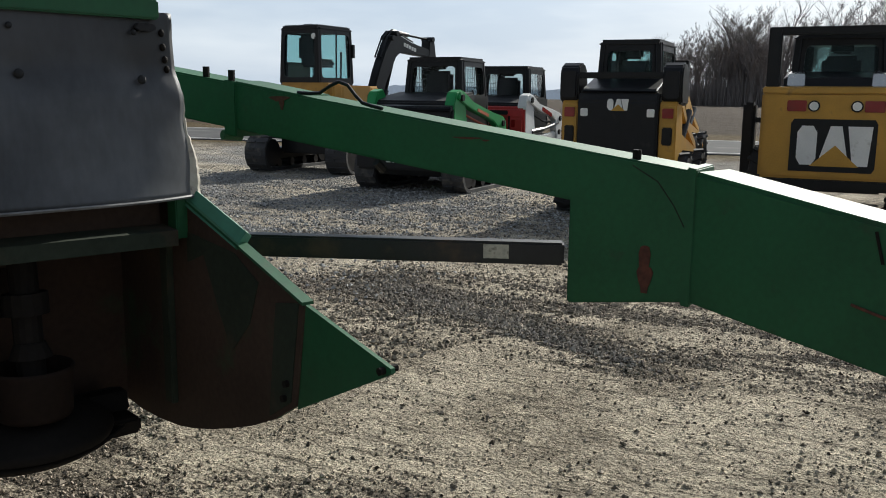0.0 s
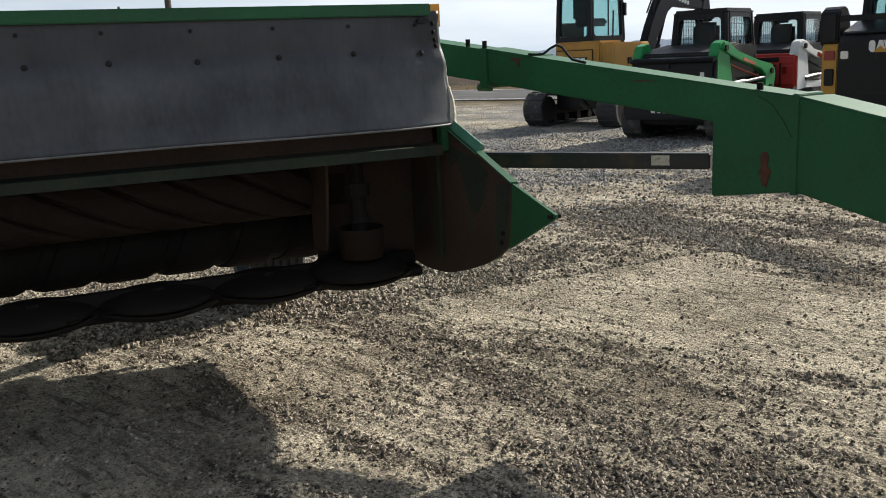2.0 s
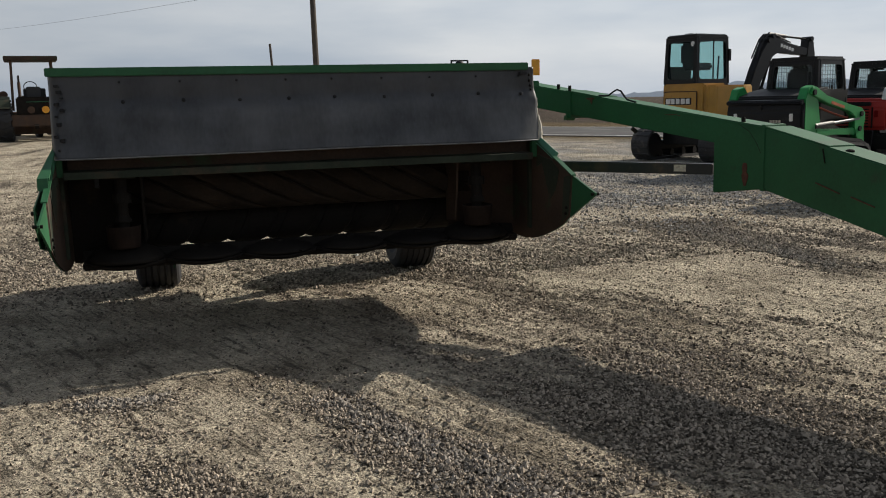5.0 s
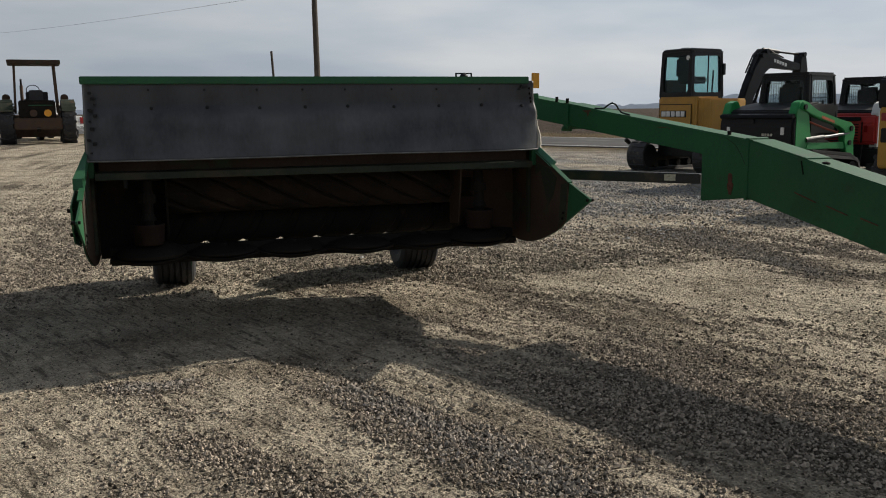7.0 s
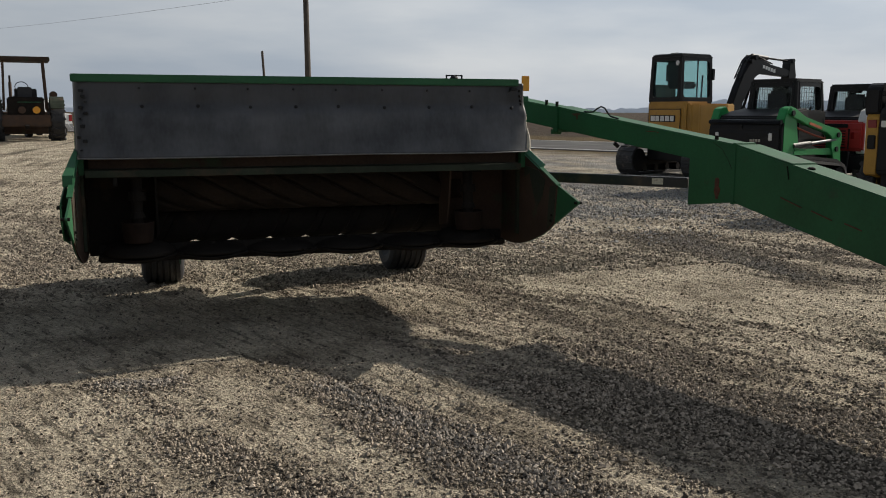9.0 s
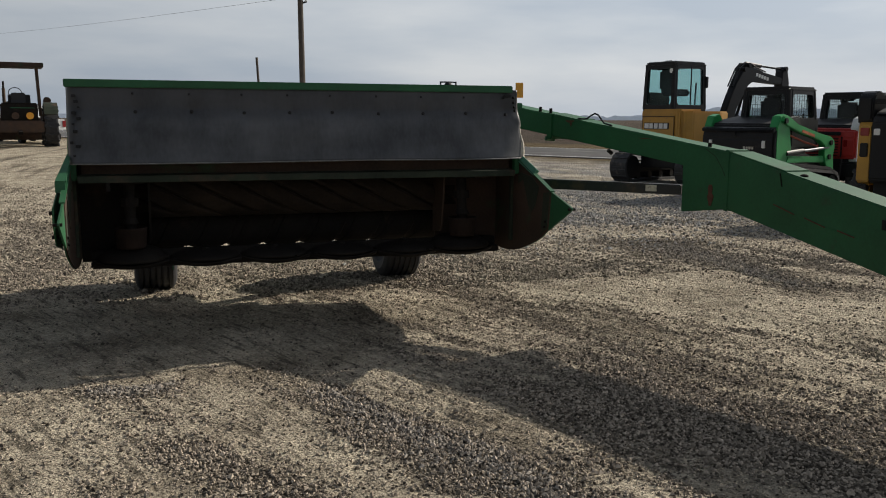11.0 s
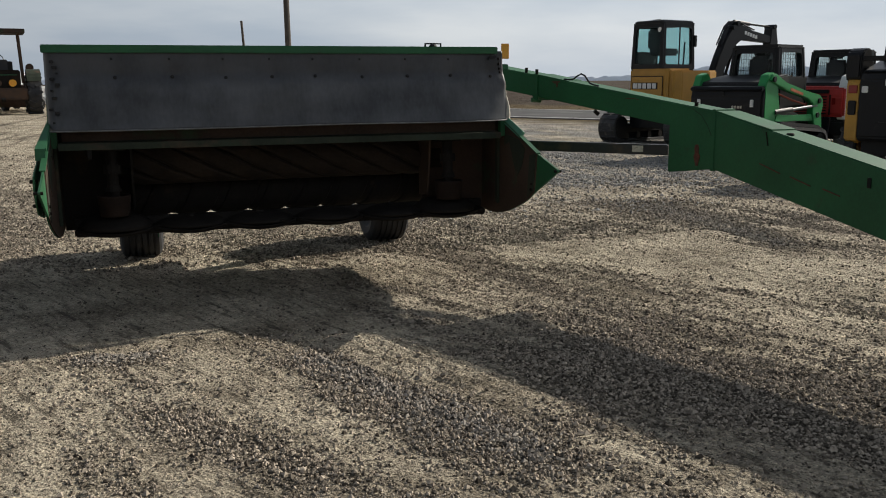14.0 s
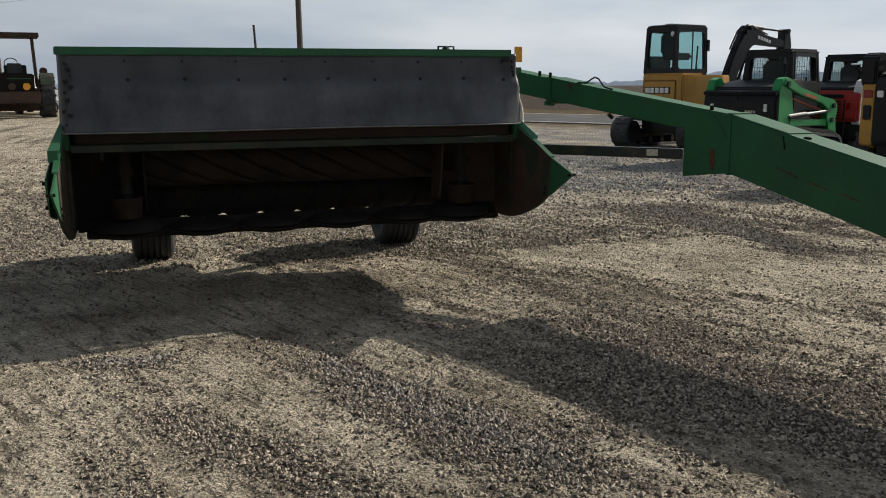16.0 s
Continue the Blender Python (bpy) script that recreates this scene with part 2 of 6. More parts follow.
def prism(bm, pts, a, b, axis="x", bevel=0.0):
    """A closed outline in the plane across the axis, drawn out from a to b. Outline pairs: x -> (y, z), y -> (x, z), z -> (x, y)."""
    def at(p, d):
        return {"x": (d, p[0], p[1]), "y": (p[0], d, p[1]), "z": (p[0], p[1], d)}[axis]
    low = [bm.verts.new(at(p, a)) for p in pts]
    top = [bm.verts.new(at(p, b)) for p in pts]
    n = len(pts)
    faces = [bm.faces.new(low), bm.faces.new(top[::-1])]
    for i in range(n):
        faces.append(bm.faces.new((low[i], top[i], top[(i + 1) % n], low[(i + 1) % n])))
    if bevel:
        bmesh.ops.recalc_face_normals(bm, faces=faces)
        es = list({e for f in faces for e in f.edges})
        bmesh.ops.bevel(bm, geom=es, offset=bevel, segments=2, affect="EDGES", clamp_overlap=True)
    return bm


def rod(bm, p, q, r, r2=None, seg=10):
    """A round bar from p to q."""
    p, q = Vector(p), Vector(q)
    d = q - p
    m = Matrix.Translation((p + q) / 2) @ d.to_track_quat("Z", "Y").to_matrix().to_4x4()
    bmesh.ops.create_cone(bm, cap_ends=True, segments=seg, radius1=r, radius2=r if r2 is None else r2, depth=d.length, matrix=m)
    return bm


def bar(bm, p, q, w, h, bevel=0.0, lean=0.0):
    """A square bar from p to q, w across and h high."""
    p, q = Vector(p), Vector(q)
    d = q - p
    x = d.cross(Vector((0, 0, 1)))
    x = x.normalized() if x.length > 1e-6 else Vector((1, 0, 0))
    z = x.cross(d).normalized()
    y = d.normalized()
    m = Matrix((x, y, z)).transposed().to_4x4()
    m.translation = (p + q) / 2
    return slab(bm, (-w / 2, -d.length / 2, -h / 2), (w / 2, d.length / 2, h / 2), bevel, m @ pose(0, 0, 0, 0, lean, 0))


def pipe(bm, pts, r, seg=8):
    """A round pipe along a line of points."""
    pts = [Vector(p) for p in pts]
    rings = []
    for i, p in enumerate(pts):
        d = (pts[min(i + 1, len(pts) - 1)] - pts[max(i - 1, 0)]).normalized()
        a = d.orthogonal().normalized() if not rings else (last - last.dot(d) * d).normalized()
        last = a
        b = d.cross(a)
        rings.append([bm.verts.new(p + r * (math.cos(k * 2 * math.pi / seg) * a + math.sin(k * 2 * math.pi / seg) * b)) for k in range(seg)])
    for u, v in zip(rings, rings[1:]):
        for k in range(seg):
            bm.faces.new((u[k], u[(k + 1) % seg], v[(k + 1) % seg], v[k]))
    bm.faces.new(rings[0][::-1])
    bm.faces.new(rings[-1])
    return bm


def lathe(bm, profile, m, seg=32):
    """A ring swept round the local x axis from pairs of (x, radius)."""
    rings = [[bm.verts.new(m @ Vector((x, r * math.cos(a * 2 * math.pi / seg), r * math.sin(a * 2 * math.pi / seg)))) for a in range(seg)] for x, r in profile]
    for u, v in zip(rings, rings[1:]):
        for k in range(seg):
            bm.faces.new((u[k], u[(k + 1) % seg], v[(k + 1) % seg], v[k]))
    return bm


def ring(cx, cz, r, a0, a1, n):
    return [(cx + r * math.cos(radians(a0 + (a1 - a0) * i / n)), cz + r * math.sin(radians(a0 + (a1 - a0) * i / n))) for i in range(n + 1)]


B = bmesh.new


def wheel(parent, x, y, r, w, rim_mat, ribs=0, lugs=0, rim=0.55):
    """A wheel whose axle lies along x: tyre with ribs or lugs, and a dished rim."""
    hub = new("wheel")
    hub.parent = parent
    hub.location = (x, y, r)
    me = B()
    h = w / 2
    prof = [(-h * 0.62, r * rim), (-h * 0.95, r * (rim + 0.12)), (-h, r * 0.82), (-h * 0.9, r * 0.95)]
    if ribs:
        step = 1.7 * h / ribs
        x0 = -0.85 * h
        for i in range(ribs):
            prof += [(x0 + i * step + 0.008, r), (x0 + (i + 1) * step - 0.008, r), (x0 + (i + 1) * step - 0.006, r - 0.014), (x0 + (i + 1) * step + 0.006, r - 0.014)]
        prof = prof[:-2]
    else:
        prof += [(-h * 0.7, r * 0.97), (h * 0.7, r * 0.97)]
    prof += [(h * 0.9, r * 0.95), (h, r * 0.82), (h * 0.95, r * (rim + 0.12)), (h * 0.62, r * rim), (-h * 0.62, r * rim)]
    lathe(me, prof, Matrix(), 40)
    part("tyre", me, RUBBER, hub, smooth=False)
    if lugs:
        lug = B()
        slab(lug, (-0.52 * w, -0.07 * r, -0.03), (0.0, 0.07 * r, 0.05 * r))
        first = None
        for i in range(lugs):
            for s in (-1, 1):
                if first is None:
                    first = part("tread_lug", lug, RUBBER, hub)
                    ob = first
                else:
                    ob = new("tread_lug", first.data)
                    ob.parent = hub
                a = 360 * (i + (0.5 if s > 0 else 0)) / lugs
                ob.matrix_local = pose(0, 0, 0, a, 0, 0) @ pose(0.02 * s if s < 0 else w * 0.52, 0, r * 0.955, 0, 0, 28 * s)
    rm = B()
    lathe(rm, [(-h * 0.55, r * rim), (-h * 0.5, r * rim * 0.86), (-h * 0.1, r * rim * 0.7), (-h * 0.1, r * 0.2), (-h * 0.4, r * 0.17), (-h * 0.4, 0.001)], Matrix(), 28)
    lathe(rm, [(h * 0.55, r * rim), (h * 0.5, r * rim * 0.86), (h * 0.1, r * rim * 0.7), (h * 0.1, r * 0.2), (h * 0.4, r * 0.17), (h * 0.4, 0.001)], Matrix(), 28)
    part("rim", rm, rim_mat, hub)
    return hub


# ---- ground, road, distance ----
ROAD_N = Vector((0.87, 0.49, 0)).normalized()
ROAD_D = Vector((ROAD_N.y, -ROAD_N.x, 0))
ROAD_NEAR, ROAD_FAR = 24.0, 31.6


STREAKS = ((3.46, 9.0, 3.2, 6.7, 0.30, 0.65), (-0.86, 5.05, -0.3, 3.6, 0.17, 0.8), (-1.94, 5.38, -1.6, 5.36, 0.13, 0.6),
           (-1.5, 4.4, -1.15, 3.8, 0.19, 0.45), (0.9, 7.4, 2.9, 8.3, 0.22, 0.35), (1.9, 9.6, 2.9, 9.0, 0.3, -0.4), (2.7, 7.6, 4.4, 6.4, 0.3, -0.15), (3.1, 10.3, 4.4, 10.1, 0.4, -0.5), (4.6, 9.0, 5.2, 8.2, 0.4, -0.4), (1.2, 7.4, 2.4, 5.6, 0.45, -0.3), (2.6, 6.4, 3.3, 4.9, 0.5, -0.35),
           (-2.3, 5.2, -2.1, 4.6, 0.25, -0.5), (-1.35, 5.2, -1.1, 4.8, 0.22, -0.5), (1.6, 6.6, 3.2, 5.4, 0.5, -0.3), (-0.62, 5.3, -0.2, 4.3, 0.19, -0.8),
           (3.3, 10.0, 4.2, 10.1, 0.3, -0.5), (2.0, 7.6, 2.5, 6.8, 0.35, -0.35), (3.0, 7.6, 2.5, 5.6, 0.3, -0.3), (1.6, 5.2, 1.75, 4.7, 0.4, -0.3),
           (0.44, 7.8, 1.0, 6.5, 0.35, 0.3), (0.4, 6.3, 0.85, 5.0, 0.35, 0.35), (0.83, 4.5, 1.1, 4.0, 0.35, 0.3), (1.3, 6.6, 2.2, 6.0, 0.35, 0.25), (0.9, 5.9, 1.5, 5.4, 0.3, 0.2),
           # these four darken the tongue's shadow and lighten the mower's through ground colour
           (0.0, 4.8, 0.8, 3.5, 0.28, 0.42), (0.6, 4.5, 1.5, 3.3, 0.45, 0.34), (-2.6, 6.3, -0.7, 6.1, 0.45, -0.4), (-2.8, 7.3, -0.9, 7.0, 0.4, -0.35))


def gravel_share(x, y):
    """How much loose dark gravel lies at a place: scraped streaks, heaps left along them, and strips that tone the cast
    shadows.
    """
    u, v = 0.39 * x - 0.92 * y, 0.92 * x + 0.39 * y
    a = noise.noise(Vector((u * 0.35, v * 0.8, 3.1)))
    b = noise.noise(Vector((u * 0.9, v * 5.6, 8.7)))
    c = noise.noise(Vector((u * 3.4, v * 15.0, 1.7))) + 0.8 * noise.noise(Vector((u * 13, v * 26.0, 6.1)))
    s = 0.27 + 0.46 * a + 0.50 * b + 0.38 * c + 0.22 * min(1.0, max(0.0, (y - 8.5) / 3)) * min(1.0, max(0.0, (x + 0.5) / 2))
    for x0, y0, x1, y1, r, k in STREAKS:
        dx, dy = x1 - x0, y1 - y0
        t = min(1.0, max(0.0, ((x - x0) * dx + (y - y0) * dy) / (dx * dx + dy * dy)))
        d2 = (x - x0 - t * dx) ** 2 + (y - y0 - t * dy) ** 2
        if d2 < 9 * r * r:
            s += k * math.exp(-d2 / (r * r))
    return min(1.0, max(0.0, s))


def spread(lo, hi, step, end, grow):
    inner = list(np.arange(lo, hi + step / 2, step))
    out, d = [], step
    while not out or abs(out[-1]) < end:
        d *= grow
        out.append((out[-1] if out else 0) + d)
    return [lo - o for o in reversed(out)] + inner + [hi + o for o in out]


def ground_height(x, y):
    near = max(0.0, 1 - max(abs(x - 0.5), abs(y - 6)) / 12)
    if near <= 0:
        return 0.0
    h = 0.014 * noise.noise(Vector((x * 0.7, y * 0.7, 0))) + 0.007 * noise.noise(Vector((x * 3, y * 3, 5))) + 0.009 * noise.noise(Vector((x * 9, y * 14, 9))) + 0.007 * noise.noise(Vector((x * 26, y * 26, 2)))
    # prints of a cleated tyre
    px, py = x + 0.42, y - 4.82
    along, across = px * 0.39 - py * 0.92, px * 0.92 + py * 0.39
    d = (along / 0.62) ** 2 + (across / 0.23) ** 2
    if d < 1:
        h += 0.009 * min(1.0, 2.5 * (1 - d)) * math.sin(across * 88)
    return near * h


def ground_material():
    m = bpy.data.materials.new("gravel_lot")
    m.use_nodes = True
    n, l = m.node_tree.nodes, m.node_tree.links
    bsdf = n["Principled BSDF"]
    geo = n.new("ShaderNodeNewGeometry")
    att = n.new("ShaderNodeAttribute")
    att.attribute_name = "gravel"

    def tex(scale, detail, rough=0.6, stretch=None):
        t = n.new("ShaderNodeTexNoise")
        t.inputs["Scale"].default_value, t.inputs["Detail"].default_value, t.inputs["Roughness"].default_value = scale, detail, rough
        if stretch:
            mp = n.new("ShaderNodeMapping")
            mp.vector_type = "TEXTURE"
            mp.inputs["Rotation"].default_value, mp.inputs["Scale"].default_value = (0, 0, stretch[0]), stretch[1]
            l.new(geo.outputs["Position"], mp.inputs["Vector"])
            l.new(mp.outputs["Vector"], t.inputs["Vector"])
        else:
            l.new(geo.outputs["Position"], t.inputs["Vector"])
        return t.outputs["Fac"]

    def ramp(fac, a, b, ca, cb):
        r = n.new("ShaderNodeValToRGB")
        r.color_ramp.elements[0].position, r.color_ramp.elements[1].position = a, b
        r.color_ramp.elements[0].color, r.color_ramp.elements[1].color = (*ca, 1), (*cb, 1)
        l.new(fac, r.inputs["Fac"])
        return r.outputs["Color"]

    def mix(fac, a, b):
        x = n.new("ShaderNodeMix")
        x.data_type = "RGBA"
        l.new(fac, x.inputs["Factor"])
        l.new(a, x.inputs["A"])
        l.new(b, x.inputs["B"])
        return x.outputs["Result"]

    def calc(op, a, b):
        x = n.new("ShaderNodeMath")
        x.operation = op
        for i, v in enumerate((a, b)):
            if isinstance(v, float):
                x.inputs[i].default_value = v
            else:
                l.new(v, x.inputs[i])
        return x.outputs[0]

    grain, speck, lumps = tex(55, 5, 0.7), tex(150, 3, 0.7), tex(1.3, 6, 0.6)
    vor = n.new("ShaderNodeTexVoronoi")
    vor.inputs["Scale"].default_value = 62
    l.new(geo.outputs["Position"], vor.inputs["Vector"])
    silt = ramp(calc("ADD", calc("MULTIPLY", lumps, 0.6), calc("MULTIPLY", grain, 0.5)), 0.42, 0.61, (0.20, 0.170, 0.129), (0.565, 0.50, 0.392))
    dots = ramp(tex(85, 2, 0.5), 0.60, 0.66, (0, 0, 0), (0.8, 0.8, 0.8))
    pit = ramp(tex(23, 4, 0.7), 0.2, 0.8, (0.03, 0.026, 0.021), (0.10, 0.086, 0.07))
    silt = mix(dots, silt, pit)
    # low ridges and furrows left by a dragged blade, their shade in the colour
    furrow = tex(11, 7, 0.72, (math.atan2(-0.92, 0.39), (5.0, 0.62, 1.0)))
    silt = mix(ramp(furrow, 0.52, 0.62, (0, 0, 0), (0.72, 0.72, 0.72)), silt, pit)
    # low gravel tones: the chips' own shadows are in the colour
    stone = ramp(vor.outputs["Color"], 0.05, 0.95, (0.042, 0.036, 0.029), (0.24, 0.208, 0.168))
    clump = tex(17, 5, 0.7)
    share = calc("ADD", att.outputs["Fac"], calc("ADD", calc("MULTIPLY", calc("SUBTRACT", clump, 0.5), 1.5), calc("MULTIPLY", calc("SUBTRACT", grain, 0.5), 1.3)))
    lot = mix(ramp(share, 0.46, 0.58, (0, 0, 0), (1, 1, 1)), silt, stone)
    pebble = n.new("ShaderNodeTexVoronoi")
    pebble.inputs["Scale"].default_value = 36
    l.new(geo.outputs["Position"], pebble.inputs["Vector"])
    lighter = ramp(pebble.outputs["Color"], 0.1, 0.9, (0.56, 0.55, 0.54), (1.58, 1.56, 1.50))
    tone = n.new("ShaderNodeMix")
    tone.data_type, tone.blend_type = "RGBA", "MULTIPLY"
    tone.inputs["Factor"].default_value = 0.45
    l.new(lot, tone.inputs["A"])
    l.new(lighter, tone.inputs["B"])
    lot = tone.outputs["Result"]
    coarse = n.new("ShaderNodeMix")
    coarse.data_type, coarse.blend_type = "RGBA", "MULTIPLY"
    coarse.inputs["Factor"].default_value = 0.6
    l.new(lot, coarse.inputs["A"])
    l.new(ramp(tex(7, 9, 0.85), 0.34, 0.66, (0.62, 0.61, 0.60), (1.38, 1.37, 1.34)), coarse.inputs["B"])
    lot = coarse.outputs["Result"]
    # crushed limestone, greyer, on the part of the lot where the machines stand
    place = n.new("ShaderNodeSeparateXYZ")
    l.new(geo.outputs["Position"], place.inputs["Vector"])
    lime_y, lime_x = n.new("ShaderNodeMapRange"), n.new("ShaderNodeMapRange")
    lime_y.inputs["From Min"].default_value, lime_y.inputs["From Max"].default_value = 9.5, 13.0
    lime_x.inputs["From Min"].default_value, lime_x.inputs["From Max"].default_value = -0.5, 2.5
    l.new(calc("ADD", place.outputs["Y"], calc("MULTIPLY", lumps, 2.0)), lime_y.inputs["Value"])
    l.new(calc("ADD", place.outputs["X"], calc("MULTIPLY", clump, 1.5)), lime_x.inputs["Value"])
    lime = ramp(calc("ADD", calc("MULTIPLY", grain, 0.6), calc("MULTIPLY", lumps, 0.4)), 0.38, 0.62, (0.12, 0.117, 0.11), (0.42, 0.41, 0.39))
    lot = mix(calc("MULTIPLY", calc("MULTIPLY", lime_y.outputs["Result"], lime_x.outputs["Result"]), ramp(share, 0.35, 0.7, (0.2, 0.2, 0.2), (0.75, 0.75, 0.75))), lot, lime)
    dot = n.new("ShaderNodeVectorMath")
    dot.operation = "DOT_PRODUCT"
    dot.inputs[1].default_value = ROAD_N
    l.new(geo.outputs["Position"], dot.inputs[0])
    off = calc("ADD", dot.outputs["Value"], calc("MULTIPLY", calc("SUBTRACT", tex(0.6, 5), 0.5), 5.0))
    grass = ramp(tex(9, 6, 0.75), 0.35, 0.7, (0.06, 0.046, 0.026), (0.20, 0.155, 0.09))
    soil = ramp(tex(2.2, 10, 0.8, (math.atan2(ROAD_D.y, ROAD_D.x), (3.0, 0.5, 1.0))), 0.40, 0.62, (0.025, 0.020, 0.016), (0.125, 0.10, 0.077))
    verge = n.new("ShaderNodeMapRange")
    verge.inputs["From Min"].default_value, verge.inputs["From Max"].default_value = 20.5, 23.5
    l.new(off, verge.inputs["Value"])
    far = n.new("ShaderNodeMapRange")
    far.inputs["From Min"].default_value, far.inputs["From Max"].default_value = 36.0, 38.5
    l.new(off, far.inputs["Value"])
    colour = mix(far.outputs["Result"], mix(verge.outputs["Result"], lot, grass), soil)
    l.new(colour, bsdf.inputs["Base Color"])
    bsdf.inputs["Roughness"].default_value = 0.9
    bsdf.inputs["Specular IOR Level"].default_value = 0.03
    bump, bump2 = n.new("ShaderNodeBump"), n.new("ShaderNodeBump")
    bump.inputs["Strength"].default_value, bump.inputs["Distance"].default_value = 1.0, 0.028
    l.new(calc("ADD", calc("MULTIPLY", vor.outputs["Distance"], -0.7), calc("ADD", grain, calc("MULTIPLY", speck, 0.4))), bump.inputs["Height"])
    bump2.inputs["Strength"].default_value, bump2.inputs["Distance"].default_value = 0.8, 0.05
    l.new(calc("ADD", calc("MULTIPLY", tex(6, 6, 0.65), 0.7), calc("MULTIPLY", furrow, -0.5)), bump2.inputs["Height"])
    l.new(bump2.outputs["Normal"], bump.inputs["Normal"])
    l.new(bump.outputs["Normal"], bsdf.inputs["Normal"])
    return m


def build_ground():
    xs, ys = spread(-3.4, 4.8, 0.02, 2500, 1.13), spread(2.6, 9.4, 0.022, 2500, 1.13)
    verts = [(x, y, ground_height(x, y)) for y in ys for x in xs]
    w = len(xs)
    faces = [(j * w + i, j * w + i + 1, (j + 1) * w + i + 1, (j + 1) * w + i) for j in range(len(ys) - 1) for i in range(w - 1)]
    me = bpy.data.meshes.new("ground")
    me.from_pydata(verts, [], faces)
    a = me.attributes.new("gravel", "FLOAT", "POINT")
    a.data.foreach_set("value", [gravel_share(x, y) for x, y, z in verts])
    for p in me.polygons:
        p.use_smooth = True
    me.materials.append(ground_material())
    return tagged(new("ground", me), "flat lot of pale dry silt with streaks of loose grey gravel", "ground", kind="structure")


build_ground()


def crushed(name, places, size, dark, pale, seed, label):
    """Many small angular stones as one sheet of loose stuff, each a bent eight-sided chip."""
    rng = np.random.default_rng(seed)
    octa = np.array([(1, 0, 0), (-1, 0, 0), (0, 1, 0), (0, -1, 0), (0, 0, 1), (0, 0, -1)], float)
    tris = np.array([(0, 2, 4), (2, 1, 4), (1, 3, 4), (3, 0, 4), (2, 0, 5), (1, 2, 5), (3, 1, 5), (0, 3, 5)])
    places = np.array(places)
    n = len(places)
    v = octa[None] * (0.85 + 0.4 * rng.random((n, 6, 1)))
    v = v + rng.normal(0, 0.2, (n, 6, 3))
    v *= size[:, None, None] * np.array((1.0, 1.0, 0.8))
    turn = rng.uniform(0, 6.283, n)
    c, s = np.cos(turn)[:, None], np.sin(turn)[:, None]
    x, y = v[..., 0] * c - v[..., 1] * s, v[..., 0] * s + v[..., 1] * c
    v = np.stack([x, y, v[..., 2]], -1) + places[:, None]
    v[..., 2] += (size * 0.35)[:, None]
    f = (tris[None] + 6 * np.arange(n)[:, None, None]).reshape(-1, 3)
    me = bpy.data.meshes.new(name)
    me.from_pydata(v.reshape(-1, 3).tolist(), [], f.tolist())
    m = bpy.data.materials.new(name)
    m.use_nodes = True
    nn, l = m.node_tree.nodes, m.node_tree.links
    geo, r = nn.new("ShaderNodeNewGeometry"), nn.new("ShaderNodeValToRGB")
    r.color_ramp.elements[0].color, r.color_ramp.elements[1].color = (*dark, 1), (*pale, 1)
    l.new(geo.outputs["Random Per Island"], r.inputs["Fac"])
    l.new(r.outputs["Color"], nn["Principled BSDF"].inputs["Base Color"])
    nn["Principled BSDF"].inputs["Roughness"].default_value = 0.9
    nn["Principled BSDF"].inputs["Specular IOR Level"].default_value = 0.08
    me.materials.append(m)
    return tagged(new(name, me), label, "gravel", kind="stuff")


def build_stones():
    """Dusty chips over the whole lot, coarser ones farther back, and grey gravel heaped along the streaks."""
    rng = np.random.default_rng(4)
    fine, coarse, lime, grey = [], [], [], []
    while len(fine) < 150000:
        x, y = rng.uniform(-3.6, 4.6), rng.uniform(2.2, 9.6)
        if rng.random() < (1.0 if y < 5.6 else 0.5) * (0.06 + 0.94 * gravel_share(x, y) ** 1.6):
            fine.append((x, y, ground_height(x, y)))
    while len(coarse) + len(lime) < 80000:
        x, y = rng.uniform(-9.5, 9.5), 7.5 + 12.0 * rng.random() ** 1.5
        if x < -3.6 - 0.2 * (y - 8.4):
            y -= 5.5 * rng.random()
        fade = min(1.0, max(0.0, (19.5 - y) / 8)) * min(1.0, (y - 2.0) / 6.5) * min(1.0, (9.5 - abs(x)) / 2.5)
        if rng.random() < fade * (0.10 + 0.90 * gravel_share(x, y) ** 2):
            (lime if x > rng.uniform(-0.5, 2.0) and y > rng.uniform(8.5, 12) else coarse).append((x, y, ground_height(x, y)))
    for x0, y0, x1, y1, r, k in STREAKS:
        if k < 0.5:
            continue
        for i in range(int(7500 * r * (0.4 + math.dist((x0, y0), (x1, y1))))):
            t, a, d = rng.random(), rng.uniform(0, 6.283), abs(rng.normal(0, 0.62 * r))
            x, y = x0 + (x1 - x0) * t + d * math.cos(a), y0 + (y1 - y0) * t + d * math.sin(a)
            if gravel_share(x, y) > 0.5:
                grey.append((x, y, ground_height(x, y) + 0.002))
    crushed("loose_stones", fine, rng.lognormal(math.log(0.0053), 0.36, len(fine)).clip(0.0028, 0.013), (0.045, 0.037, 0.029), (0.46, 0.39, 0.305), 1, "loose dusty tan stone chips on the lot")
    crushed("coarse_stones", coarse, rng.lognormal(math.log(0.0085), 0.4, len(coarse)).clip(0.004, 0.02), (0.07, 0.06, 0.048), (0.40, 0.345, 0.27), 2, "loose tan stones on the far part of the lot")
    crushed("pale_gravel", lime, rng.lognormal(math.log(0.0095), 0.4, len(lime)).clip(0.005, 0.022), (0.10, 0.097, 0.092), (0.46, 0.45, 0.425), 6, "loose pale grey gravel round the parked machines")
    crushed("grey_gravel", grey, rng.lognormal(math.log(0.0066), 0.34, len(grey)).clip(0.003, 0.014), (0.03, 0.0265, 0.023), (0.40, 0.358, 0.303), 3, "streaks of loose crushed grey gravel")


build_stones()


